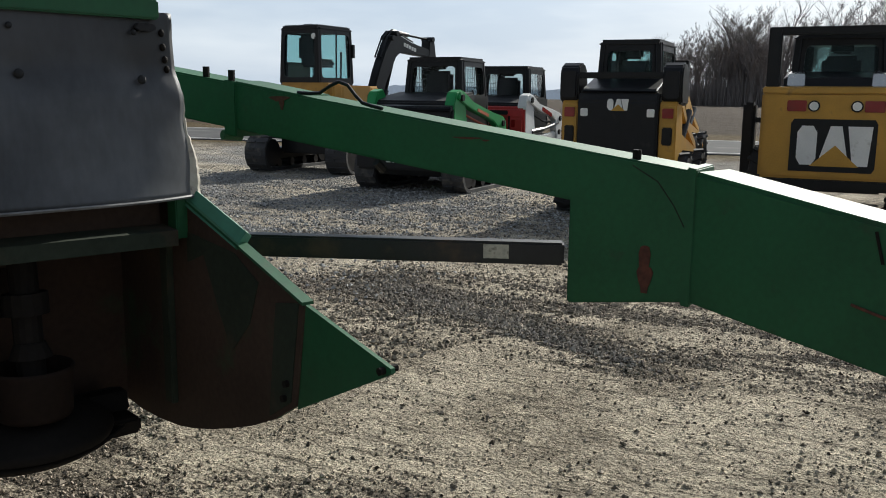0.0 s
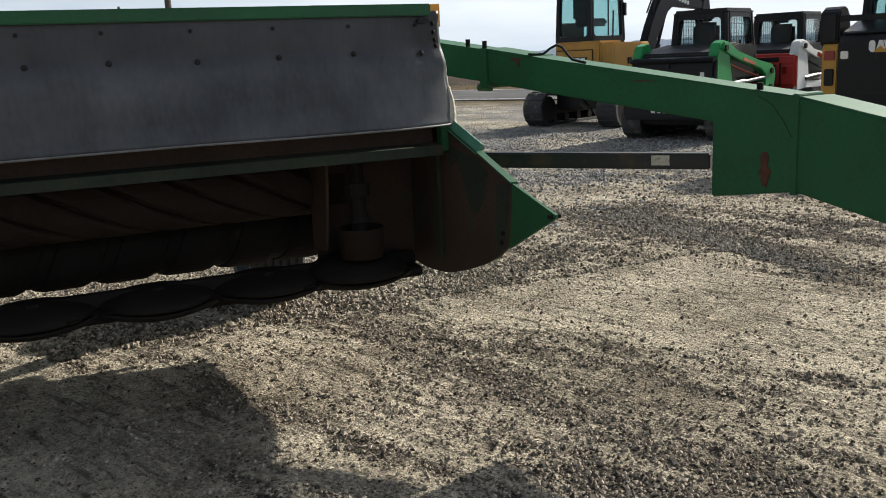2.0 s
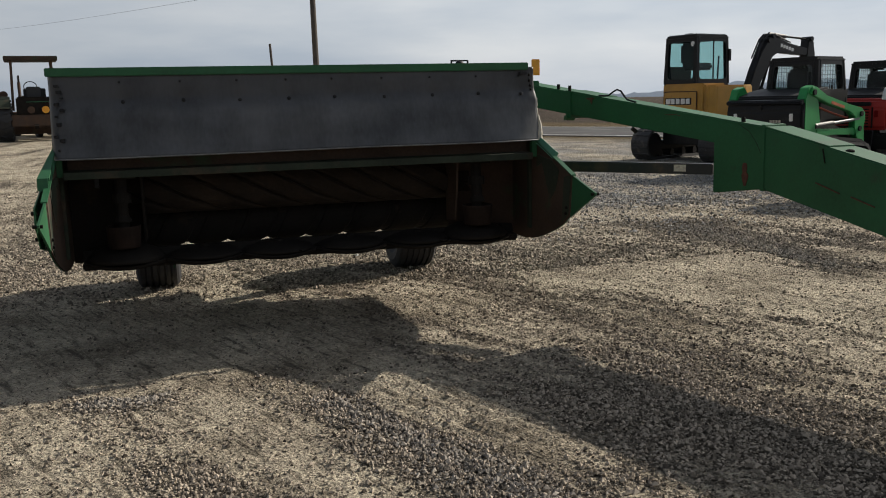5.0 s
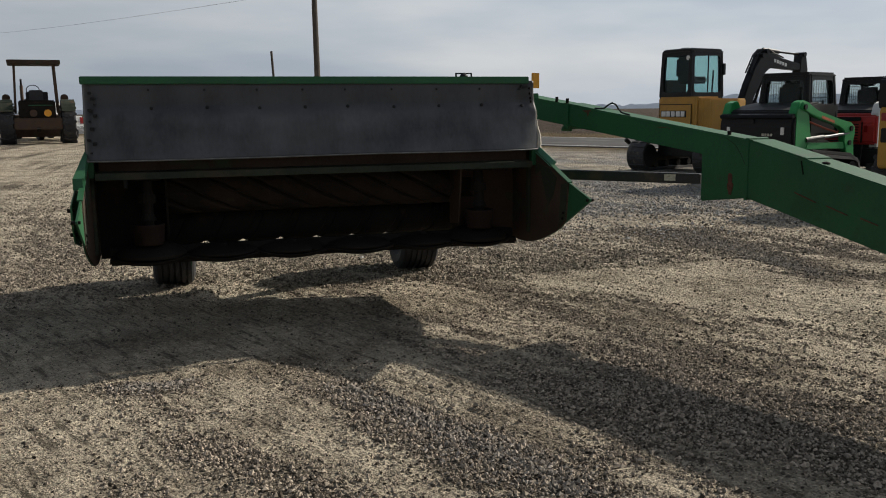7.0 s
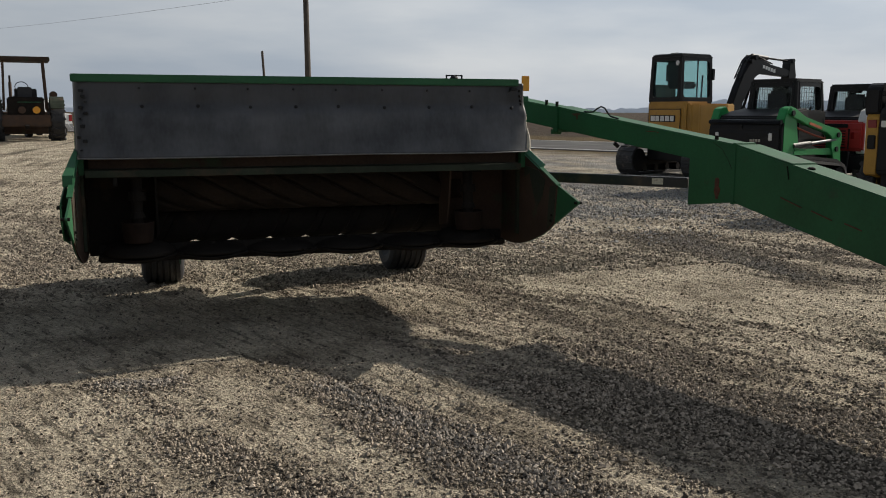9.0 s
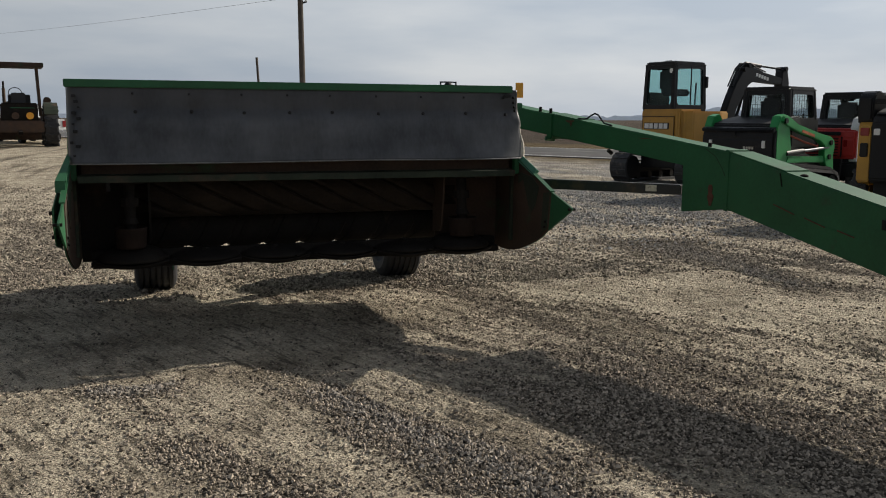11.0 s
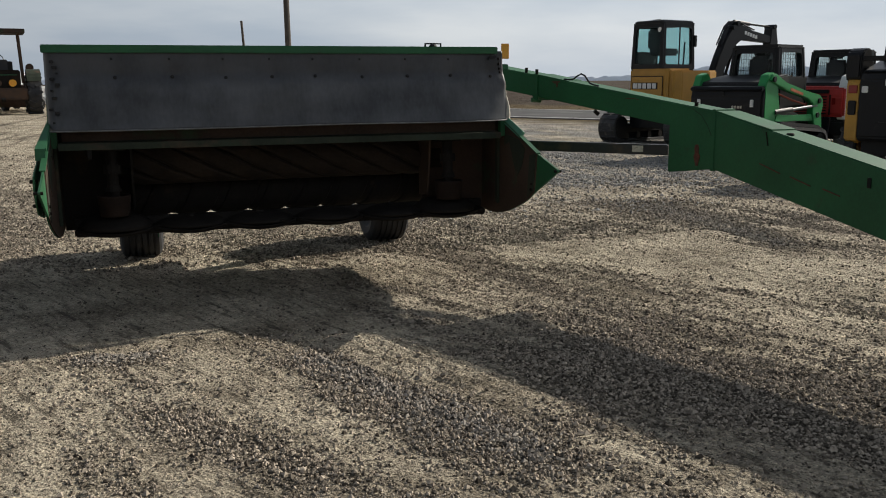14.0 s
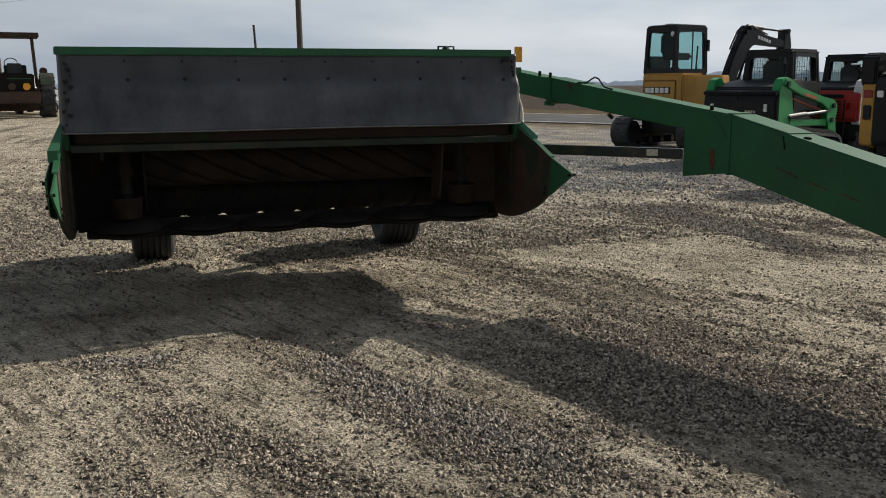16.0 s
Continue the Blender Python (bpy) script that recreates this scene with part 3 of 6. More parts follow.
def build_road():
    asphalt = mat("asphalt", (0.10, 0.098, 0.097), 0.95, spec=0.04, var=0.2, scale=0.8, bump=0.2, fine=40, stain=(0.17, 0.165, 0.155), amount=0.4, stain_scale=0.5)
    line_paint = mat("road_paint", (0.55, 0.54, 0.52), 0.9, spec=0.05, var=0.2, scale=3, stain=(0.2, 0.2, 0.19), amount=0.35, stain_scale=3)

    def strip(a, b, z0, z1):
        bm = B()
        pts = [ROAD_N * a - ROAD_D * 400, ROAD_N * b - ROAD_D * 400, ROAD_N * b + ROAD_D * 400, ROAD_N * a + ROAD_D * 400]
        return prism(bm, [(p.x, p.y) for p in pts], z0, z1, "z")
    road = part("road", strip(ROAD_NEAR, ROAD_FAR, -0.2, 0.03), asphalt)
    tagged(road, "grey two-lane asphalt road with pale edge lines", "road", kind="structure")
    for a in (ROAD_NEAR + 0.3, ROAD_FAR - 0.45):
        part("edge_line", strip(a, a + 0.15, 0.028, 0.036), line_paint, road)


build_road()


def bare_tree(rng, height):
    """Trunk and limbs of a leafless tree: tapered three-sided wood that ends in a haze of fine twigs. Returns points and faces."""
    pts, tri = [], []

    def limb(p, d, length, r, depth):
        if depth > 3:
            side = d.orthogonal().normalized() * max(r, 0.018)
            k = len(pts)
            pts.extend((p - side, p + side, p + d * length))
            tri.append((k, k + 1, k + 2))
            q = p + d * length
        else:
            segs = 3 if depth < 2 else 2
            q, base = p.copy(), None
            for i in range(segs + 1):
                a = d.orthogonal().normalized()
                b = d.cross(a)
                rr = r * (1 - 0.6 * i / segs)
                k = len(pts)
                for t in range(3):
                    pts.append(q + rr * (math.cos(t * 2.0944) * a + math.sin(t * 2.0944) * b))
                if base is not None:
                    for t in range(3):
                        u = (t + 1) % 3
                        tri.append((base + t, base + u, k + u, k + t))
                base = k
                if i < segs:
                    q = q + d * (length / segs)
                    d = (d + Vector((rng.gauss(0, 0.09), rng.gauss(0, 0.09), 0.08))).normalized()
        if depth < 5:
            for c in range((5, 4, 4, 4, 3)[depth]):
                o = p + (q - p) * rng.uniform(0.3, 1.0)
                turn = Vector((rng.gauss(0, 1), rng.gauss(0, 1), rng.uniform(0.0, 0.8))).normalized()
                limb(o, (d * 0.75 + turn * 0.6).normalized(), length * rng.uniform(0.42, 0.66), r * 0.42, depth + 1)

    limb(Vector((0, 0, -0.2)), Vector((rng.gauss(0, 0.04), rng.gauss(0, 0.04), 1)).normalized(), height * 0.42, height * 0.014, 0)
    return pts, tri


def build_woods():
    rng = random.Random(11)
    bark = mat("grey_bark", (0.20, 0.175, 0.16), 0.95, var=0.3, scale=0.4, bump=0.0)
    kinds = [bare_tree(rng, 1.0 * h) for h in (13, 15, 16.5, 12)]
    verts, faces = [], []
    a, b = Vector((176, 128, 0)), Vector((150, 22, 0))
    away = Vector((0.9, 0.44, 0))
    for i in range(205):
        s = rng.random()
        p = a.lerp(b, s) + away * (rng.random() ** 0.8 * 45)
        pts, tri = rng.choice(kinds)
        k, turn = rng.uniform(1.3, 1.95) * (0.74 + 0.28 * min(1, s * 3)), rng.uniform(0, 6.28)
        c, q = math.cos(turn) * k, math.sin(turn) * k
        n0 = len(verts)
        verts.extend((p.x + v.x * c - v.y * q, p.y + v.x * q + v.y * c, v.z * k) for v in pts)
        faces.extend(tuple(n0 + t for t in f) for f in tri)
    me = bpy.data.meshes.new("bare_woods")
    me.from_pydata(verts, [], faces)
    me.materials.append(bark)
    tagged(new("bare_woods", me), "leafless grey-brown winter woods beyond the field", "woods", kind="stuff")
    # scrub along the edge of the woods
    bv, bf = [], []
    for i in range(15000):
        s = rng.random()
        p = a.lerp(b, s) + away * (rng.random() * 40 - 1)
        h = rng.uniform(1.0, 8.5) * (0.6 + 0.4 * min(1, s * 3))
        t = rng.uniform(0, 3.14)
        w = rng.uniform(0.06, 0.2)
        lean = rng.gauss(0, 0.5)
        k = len(bv)
        bv += [(p.x - w * math.cos(t), p.y - w * math.sin(t), -0.1), (p.x + w * math.cos(t), p.y + w * math.sin(t), -0.1), (p.x + lean * math.cos(t * 3), p.y + lean * math.sin(t * 3), h)]
        bf.append((k, k + 1, k + 2))
    me = bpy.data.meshes.new("scrub")
    me.from_pydata(bv, [], bf)
    me.materials.append(bark)
    tagged(new("scrub", me), "brown scrub at the foot of the woods", "scrub", kind="stuff")


build_woods()


def build_backdrop():
    """A far line of trees all round the horizon, with an uneven top."""
    rng = random.Random(5)
    # distance haze is put into this pale colour, with a faint glow below
    haze = mat("hazed_far_trees", (0.70, 0.74, 0.80), 1.0, var=0.15, scale=0.03, bump=0.0, fine=0.3)
    verts, faces = [], []
    count = 1400
    for i in range(count + 1):
        a = 2 * math.pi * i / count
        k = noise.noise(Vector((math.cos(a) * 6, math.sin(a) * 6, 2)))
        h = 3.4 + 1.4 * k + 1.7 * noise.noise(Vector((math.cos(a) * 60, math.sin(a) * 60, 4))) + rng.uniform(-0.7, 0.7)
        # taller woods on a rise behind the parked machines
        rise = min(1.0, max(0.0, (math.degrees(a) - 30.0) / 4.0)) if a < 1.6 else 0.0
        h += rise * (4.5 + 2.0 * k)
        h = max(1.2, h)
        x, y = 760 * math.sin(a), 760 * math.cos(a)
        verts += [(x, y, -1.0), (x, y, h), (x * 1.03, y * 1.03, -1.0)]
    for i in range(count):
        k = 3 * i
        faces += [(k, k + 3, k + 4, k + 1), (k + 1, k + 4, k + 5, k + 2)]
    me = bpy.data.meshes.new("backdrop")
    me.from_pydata(verts, [], faces)
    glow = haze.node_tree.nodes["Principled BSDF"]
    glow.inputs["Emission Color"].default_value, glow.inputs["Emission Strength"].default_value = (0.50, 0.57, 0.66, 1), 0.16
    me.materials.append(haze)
    tagged(new("backdrop", me), "line of far trees, haze painted in blue-grey", "treeline", kind="structure")


build_backdrop()


def build_poles():
    pole = thing("utility_pole", pose(3.685, 33.54, 0), "tall weathered wooden utility pole beside the lot", "utility pole")
    part("pole", rod(B(), (0, 0, -0.3), (-0.085, 0.0, 8.2), 0.12, 0.085, 14), WOOD, pole)
    part("bracket", bar(B(), (-0.07, 0, 5.33), (0.17, 0, 5.4), 0.045, 0.06), BLACK, pole)
    part("insulator", rod(B(), (0.155, 0, 5.4), (0.155, 0, 5.56), 0.043, 0.03), WHITE, pole)
    part("crossarm", bar(B(), (-0.8, 0, 7.74), (0.64, 0, 7.74), 0.09, 0.1, 0.01), WOOD, pole)
    post = thing("leaning_post", pose(2.8, 39.7, 0), "thin dark leaning post at the edge of the lot", "post")
    part("shaft", rod(B(), (0.14, 0, -0.2), (-0.065, 0.0, 3.8), 0.06, 0.05, 10), WOOD, post)
    wire = B()
    p, q = Vector((3.685, 33.54, 5.58)), Vector((-26.0, 89.0, 7.6))
    pipe(wire, [p.lerp(q, i / 16) - Vector((0, 0, 0.5 * math.sin(math.pi * i / 16))) for i in range(17)], 0.005, 5)
    tagged(part("overhead_wire", wire, BLACK), "thin black overhead wire strung from the pole", "wire")


build_poles()


# ---- mower-conditioner ----
MOW = thing("mower_conditioner", pose(-0.73, 6.5, 0), "worn green pull-type mower conditioner with grey rubber curtain, parked on gravel", "mower")
MX, MY = -0.73, 6.5
TO_MOW = Matrix.Translation((-MX, -MY, 0))


def mpart(name, bm, material, label="", smooth=False, parent=None):
    """A mower part given in the place's own coordinates."""
    bmesh.ops.transform(bm, matrix=TO_MOW, verts=bm.verts)
    return part(name, bm, material, parent or MOW, label, smooth)


X0, X1 = -2.06, 0.62

# hood: a folded sheet from the front lip over the rolls and down at the back
hood_line = [(6.242, 1.475), (6.242, 1.504), (6.75, 1.518), (7.25, 1.44), (7.55, 1.15), (7.62, 0.92), (7.60, 0.92), (7.53, 1.14), (7.235, 1.425), (6.75, 1.505), (6.255, 1.494), (6.255, 1.475)]
mpart("hood", prism(B(), hood_line, X0 + 0.01, 0.552), GREEN)
mpart("hood_lip", slab(B(), (X0 - 0.002, 6.206, 1.468), (0.548, 6.238, 1.511), 0.004), GREEN)


RIVETS = (-1.70, -1.40, -1.11, -0.85, -0.60, -0.32, -0.04, 0.236, 0.50)


def curtain():
    """The hanging rubber sheet, pushed out along its line of rivets, its free end curled back."""
    bm = B()
    prof = [(1.486, 6.224), (1.468, 6.221), (1.44, 6.218), (1.41, 6.216), (1.375, 6.213), (1.352, 6.209), (1.33, 6.199), (1.30, 6.189), (1.26, 6.182), (1.2, 6.172), (1.14, 6.163), (1.09, 6.153), (1.058, 6.146)]
    cols, steps = 220, 30
    rows = []
    zs = [p[0] for p in prof][::-1]
    ys = [p[1] for p in prof][::-1]
    for k in range(steps + 1):
        z = 1.486 - 0.428 * k / steps
        y = float(np.interp(z, zs, ys))
        row = []
        depth = (1.486 - z) / 0.428
        for i in range(cols + 1):
            s = i / cols
            right = 0.586 + 0.026 * depth + (0.008 + 0.008 * (1 - depth)) * noise.noise(Vector((z * 11, 2.2, 0)))
            x = X0 + 0.004 + (right - X0) * s
            wave = 0.015 * noise.noise(Vector((x * 1.7, z * 3, 0))) + 0.006 * noise.noise(Vector((x * 6, z * 5, 4)))
            sag = 0.006 * noise.noise(Vector((x * 1.2, 7.7, 0))) * depth - 0.004 * depth * (1 - s)
            curl = max(0.0, (s - 0.91) / 0.09) ** 2 * (0.008 + 0.05 * depth) + 0.004 * max(0.0, (s - 0.95) / 0.05) * (1 - depth) * noise.noise(Vector((x * 30, z * 22, 1))) + max(0.0, (0.014 - s) / 0.014) ** 2 * 0.05
            dent = sum(0.008 * math.exp(-((x - q) ** 2 + (z - 1.337) ** 2) / 0.0016) for q in RIVETS if abs(x - q) < 0.14)
            row.append(bm.verts.new((x, y + wave * (0.1 + 0.9 * depth) + curl + dent, z + sag)))
        rows.append(row)
    for u, v in zip(rows, rows[1:]):
        for i in range(cols):
            bm.faces.new((u[i], u[i + 1], v[i + 1], v[i]))
    rows_at = [v.co.copy() for v in rows[-1]]
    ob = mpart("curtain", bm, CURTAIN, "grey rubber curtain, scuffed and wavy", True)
    s = ob.modifiers.new("thick", "SOLIDIFY")
    s.thickness = 0.008
    # worn pale hem along the lower edge
    hem = B()
    pts = []
    for i in range(0, cols + 1, 2):
        v = rows_at[i]
        pts.append((v[0], v[1] - 0.002, v[2] + 0.001))
    pipe(hem, pts, 0.0042, 6)
    mpart("curtain_hem", hem, CURTAIN_HEM, "lighter worn lower edge of the curtain")
    # the free end, curled back so that its pale inner side shows, frayed along the rim
    bm = B()
    rng = random.Random(3)
    loops = []
    for k in range(40):
        z = 1.475 - 0.415 * k / 39
        depth = (1.486 - z) / 0.428
        y0 = float(np.interp(z, zs, ys))
        w = 0.006 + 0.028 * max(0.0, (1.40 - z) / 0.34) ** 1.3 + rng.uniform(-0.003, 0.003)
        xr = 0.586 + 0.026 * depth + (0.008 + 0.008 * (1 - depth)) * noise.noise(Vector((z * 11, 2.2, 0)))
        loops.append([bm.verts.new((xr + u, y0 + 0.008 + 0.05 * depth + v, z)) for u, v in ((-0.004, 0.0), (w * 0.6, 0.002), (w, 0.014), (w - 0.006, 0.022), (w * 0.5, 0.010), (-0.004, 0.006))])
    for u, v in zip(loops, loops[1:]):
        for k in range(6):
            bm.faces.new((u[k], u[(k + 1) % 6], v[(k + 1) % 6], v[k]))
    bm.faces.new(loops[0])
    bm.faces.new(loops[-1][::-1])
    mpart("curtain_edge", bm, CURTAIN_EDGE, "frayed pale end of the curtain, curled back")
    slot = prism(B(), [(0.49, 1.449), (0.50, 1.459), (0.538, 1.458), (0.544, 1.448), (0.53, 1.440), (0.50, 1.441)], 6.212, 6.224, "y", 0.002)
    mpart("torn_slot", slot, BLACK_MATT, "dark torn slot at the corner of the curtain")
    for cx, cz in ((0.560, 1.440), (0.562, 1.408), (0.566, 1.380), (0.570, 1.358)):
        bolt = B()
        bmesh.ops.create_uvsphere(bolt, u_segments=10, v_segments=6, radius=0.009, matrix=pose(cx, 6.226, cz) @ Matrix.Diagonal((0.8, 0.8, 1, 1)))
        mpart("edge_bolt", bolt, DARK_STEEL)


curtain()

for i, x in enumerate(RIVETS):
    bm = B()
    bmesh.ops.create_uvsphere(bm, u_segments=10, v_segments=6, radius=0.0105, matrix=pose(x, 6.207, 1.337 + 0.004 * math.sin(i * 2.1)) @ Matrix.Diagonal((1, 0.45, 1, 1)))
    mpart("rivet", bm, BLACK_MATT)
for i, x in enumerate(RIVETS):
    bm = B()
    bmesh.ops.create_uvsphere(bm, u_segments=10, v_segments=6, radius=0.007, matrix=pose(x - 0.012, 6.212, 1.437) @ Matrix.Diagonal((1, 0.5, 1, 1)))
    mpart("rivet", bm, BLACK_MATT)
for x, z in ((-2.0, 1.39), (-2.015, 1.33), (-1.99, 1.36), (-2.02, 1.27), (-2.01, 1.23), (-2.03, 1.17), (-2.0, 1.15), (-2.02, 1.1), (-1.99, 1.3), (-2.01, 1.42)):
    bm = B()
    k = 0.006 + 0.006 * abs(math.sin(37 * z))
    slab(bm, (x - k, 6.155, z - 0.8 * k), (x + k, 6.200, z + 0.7 * k), 0.002)
    mpart("tear", bm, BLACK_MATT)

# frame behind the curtain: bare plate, green strip, upper cross beam
mpart("front_plate", slab(B(), (X0 + 0.06, 6.27, 0.972), (X1 - 0.06, 6.285, 1.30), 0.003), RUST, "bare brown-rusted steel plate")
strip = B()
prism(strip, [(6.19, 0.948), (6.19, 0.985), (6.268, 0.992), (6.268, 0.984), (6.197, 0.977), (6.197, 0.948)], X0 + 0.045, X1 - 0.055)
mpart("cross_strip", strip, GREEN_DIRTY)
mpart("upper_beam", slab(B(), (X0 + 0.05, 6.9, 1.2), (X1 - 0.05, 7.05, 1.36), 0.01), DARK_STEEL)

DRUMS_X = (0.262, -1.755)
# end sheets with their pointed dividers
SHEET = [(6.24, 1.05), (5.995, 0.974), (5.73, 0.882), (5.765, 0.655), (5.85, 0.602), (5.94, 0.562), (6.04, 0.527), (6.13, 0.498), (6.22, 0.474), (6.30, 0.458), (6.42, 0.446), (6.52, 0.444), (7.35, 0.50), (7.50, 0.75), (7.45, 1.12), (7.2, 1.40), (6.75, 1.49), (6.38, 1.465), (6.30, 1.20)]
TIP = [(5.722, 0.882), (5.452, 0.812), (5.450, 0.803), (5.462, 0.796), (5.758, 0.650), (5.745, 0.70)]
for side, x, out in ((1, 0.604, 1), (-1, -2.05, -1)):
    mpart("end_sheet", prism(B(), SHEET, x, x + 0.006 * out), RUST, "rust-brown inner side of the green end sheet")
    mpart("outer_sheet", prism(B(), [(p[0], p[1]) for p in SHEET], x + 0.008 * out, x + 0.014 * out), GREEN)
    mpart("divider_tip", prism(B(), TIP, x + 0.000 * out, x + 0.010 * out), GREEN, "pointed green divider tip")
    rim_ = B()
    pts = [(6.22, 1.055), (5.995, 0.98), (5.726, 0.888)]
    for p, q in zip(pts, pts[1:]):
        prism(rim_, [p, q, (q[0], q[1] - 0.007), (p[0], p[1] - 0.007)], min(x - 0.006 * out, x + 0.022 * out), max(x - 0.006 * out, x + 0.022 * out))
    mpart("edge_flange", rim_, GREEN)
    cap = B()
    if side > 0:
        vs = [cap.verts.new(v) for v in ((x - 0.008, 6.235, 1.046), (x - 0.008, 5.985, 0.966), (x + 0.02, 5.98, 1.0), (x + 0.02, 6.235, 1.083), (x + 0.012, 6.24, 1.03), (x + 0.012, 5.99, 0.95), (x + 0.036, 5.985, 0.99), (x + 0.036, 6.24, 1.073))]
        for f in ((0, 1, 2, 3), (7, 6, 5, 4), (0, 4, 5, 1), (1, 5, 6, 2), (2, 6, 7, 3), (3, 7, 4, 0)):
            cap.faces.new([vs[i] for i in f])
    else:
        vs = [cap.verts.new(v) for v in ((x - 0.012, 6.245, 1.11), (x + 0.004, 6.245, 1.11), (x + 0.004, 5.885, 0.985), (x - 0.05, 5.885, 0.985), (x - 0.012, 6.245, 1.095), (x + 0.004, 6.245, 1.095), (x + 0.004, 5.883, 0.972), (x - 0.05, 5.883, 0.972))]
        for f in ((0, 1, 2, 3), (7, 6, 5, 4), (0, 4, 5, 1), (1, 5, 6, 2), (2, 6, 7, 3), (3, 7, 4, 0)):
            cap.faces.new([vs[i] for i in f])
        prism(cap, [(5.886, 0.986), (5.880, 0.984), (5.87, 0.925), (5.876, 0.925)], x - 0.05, x - 0.002)
    mpart("divider_cap", cap, GREEN_SUNLIT if side > 0 else GREEN)
    mpart("corner_post", slab(B(), (min(x, x - 0.03 * out), 6.215, 0.96), (max(x, x - 0.03 * out), 6.262, 1.06), 0.003), GREEN)
    rib = B()
    slab(rib, (min(x, x - 0.018 * out), 6.30, 0.52), (max(x, x - 0.018 * out), 6.34, 0.955), 0.003)
    mpart("inner_rib", rib, GREEN_DIRTY)
    green_edge = prism(B(), [(5.83, 0.868), (5.745, 0.882), (5.78, 0.66), (5.865, 0.606)], x - 0.003 * out, x + 0.001 * out)
    mpart("edge_band", green_edge, GREEN_DIRTY)
    patch = prism(B(), [(6.22, 0.975), (6.0, 0.952), (5.9, 0.90), (5.94, 0.80), (6.02, 0.72), (6.07, 0.80), (6.14, 0.93), (6.22, 0.90)], x - 0.003 * out, x + 0.001 * out)
    mpart("paint_remnant", patch, GREEN_DIRTY)
    for y, z in ((5.80, 0.665), (5.472, 0.804), (5.79, 0.70)):
        mpart("sheet_bolt", rod(B(), (x - 0.012 * out, y, z), (x + 0.03 * out, y, z), 0.008, seg=8), DARK_STEEL)
    back = (x - 0.005, DRUMS_X[0] - 0.1) if side > 0 else (DRUMS_X[1] + 0.1, x + 0.008)
    # left plate near-black: shade of the mouth painted over the rust tone
    mpart("drum_shield", slab(B(), (min(back), 6.60, 0.45), (max(back), 6.612, 1.12), 0.002), RUST if side > 0 else DARK_STEEL, "plate behind the end drum, rusty right, shade-dark left")
# loose plates and bolts on the far end
mpart("side_guard", prism(B(), [(6.1, 0.95), (5.72, 0.86), (5.70, 0.78), (5.80, 0.66), (6.1, 0.60)], -2.104, -2.098), GREEN)
for y, z in ((5.78, 0.83), (5.84, 0.70)):
    mpart("guard_bolt", rod(B(), (-2.125, y, z), (-2.09, y, z), 0.010, seg=8), DARK_STEEL)
mpart("hanging_bracket", bar(B(), (-1.86, 6.19, 0.90), (-1.86, 6.20, 0.945), 0.02, 0.02), DARK_STEEL)

# cutter bar with scalloped skid pans, discs and end drums, toned near-black for shade
bar_ = B()
slab(bar_, (-1.98, 6.36, 0.442), (0.53, 6.62, 0.485), 0.008)
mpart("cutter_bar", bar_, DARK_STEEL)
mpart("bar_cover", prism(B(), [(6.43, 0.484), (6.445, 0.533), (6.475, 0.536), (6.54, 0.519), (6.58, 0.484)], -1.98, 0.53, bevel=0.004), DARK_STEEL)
DISCS = (-0.10, -0.51, -0.93, -1.34)
DRUMS = DRUMS_X


def skid_pan(x, w=0.206):
    """A dished pan under one disc: rounded in front and turned up towards its neighbours."""
    bm = B()
    rows = []
    for i in range(13):
        u = -1 + i / 6
        front, lift = 6.245 + 0.075 * u * u, 0.020 * u * u
        rows.append([bm.verts.new((x + u * w, y, z + lift)) for y, z in ((front, 0.463), (front + 0.03, 0.444), (front + 0.10, 0.436), (6.45, 0.434), (6.45, 0.446), (front + 0.10, 0.447), (front + 0.035, 0.455), (front + 0.006, 0.470))])
    for p, q in zip(rows, rows[1:]):
        for k in range(8):
            bm.faces.new((p[k], p[(k + 1) % 8], q[(k + 1) % 8], q[k]))
    bm.faces.new(rows[0])
    bm.faces.new(rows[-1][::-1])
    return bm


for x in DISCS + DRUMS:
    mpart("skid_pan", skid_pan(x), DARK_STEEL, smooth=True)
for i, x in enumerate(DISCS):
    d = B()
    lathe(d, [(0, 0.001), (0.0, 0.05), (0.006, 0.10), (0.018, 0.155), (0.032, 0.192), (0.044, 0.206), (0.056, 0.206), (0.060, 0.02)], pose(x, 6.45, 0.533, 0, 90, 0), 28)
    mpart("cutting_disc", d, DARK_STEEL, smooth=True)
    nut = B()
    rod(nut, (x, 6.40, 0.53), (x, 6.40, 0.541), 0.026, 0.022, 6)
    mpart("disc_nut", nut, DARK_STEEL)
    for s in (-1, 1):
        k = B()
        a = 0.6 + i * 1.57
        slab(k, (-0.022, 0.15, -0.003), (0.022, 0.235, 0.003), m=pose(x, 6.46, 0.488, 0, 0, math.degrees(a) + (180 if s > 0 else 0)))
        mpart("knife", k, DARK_STEEL)
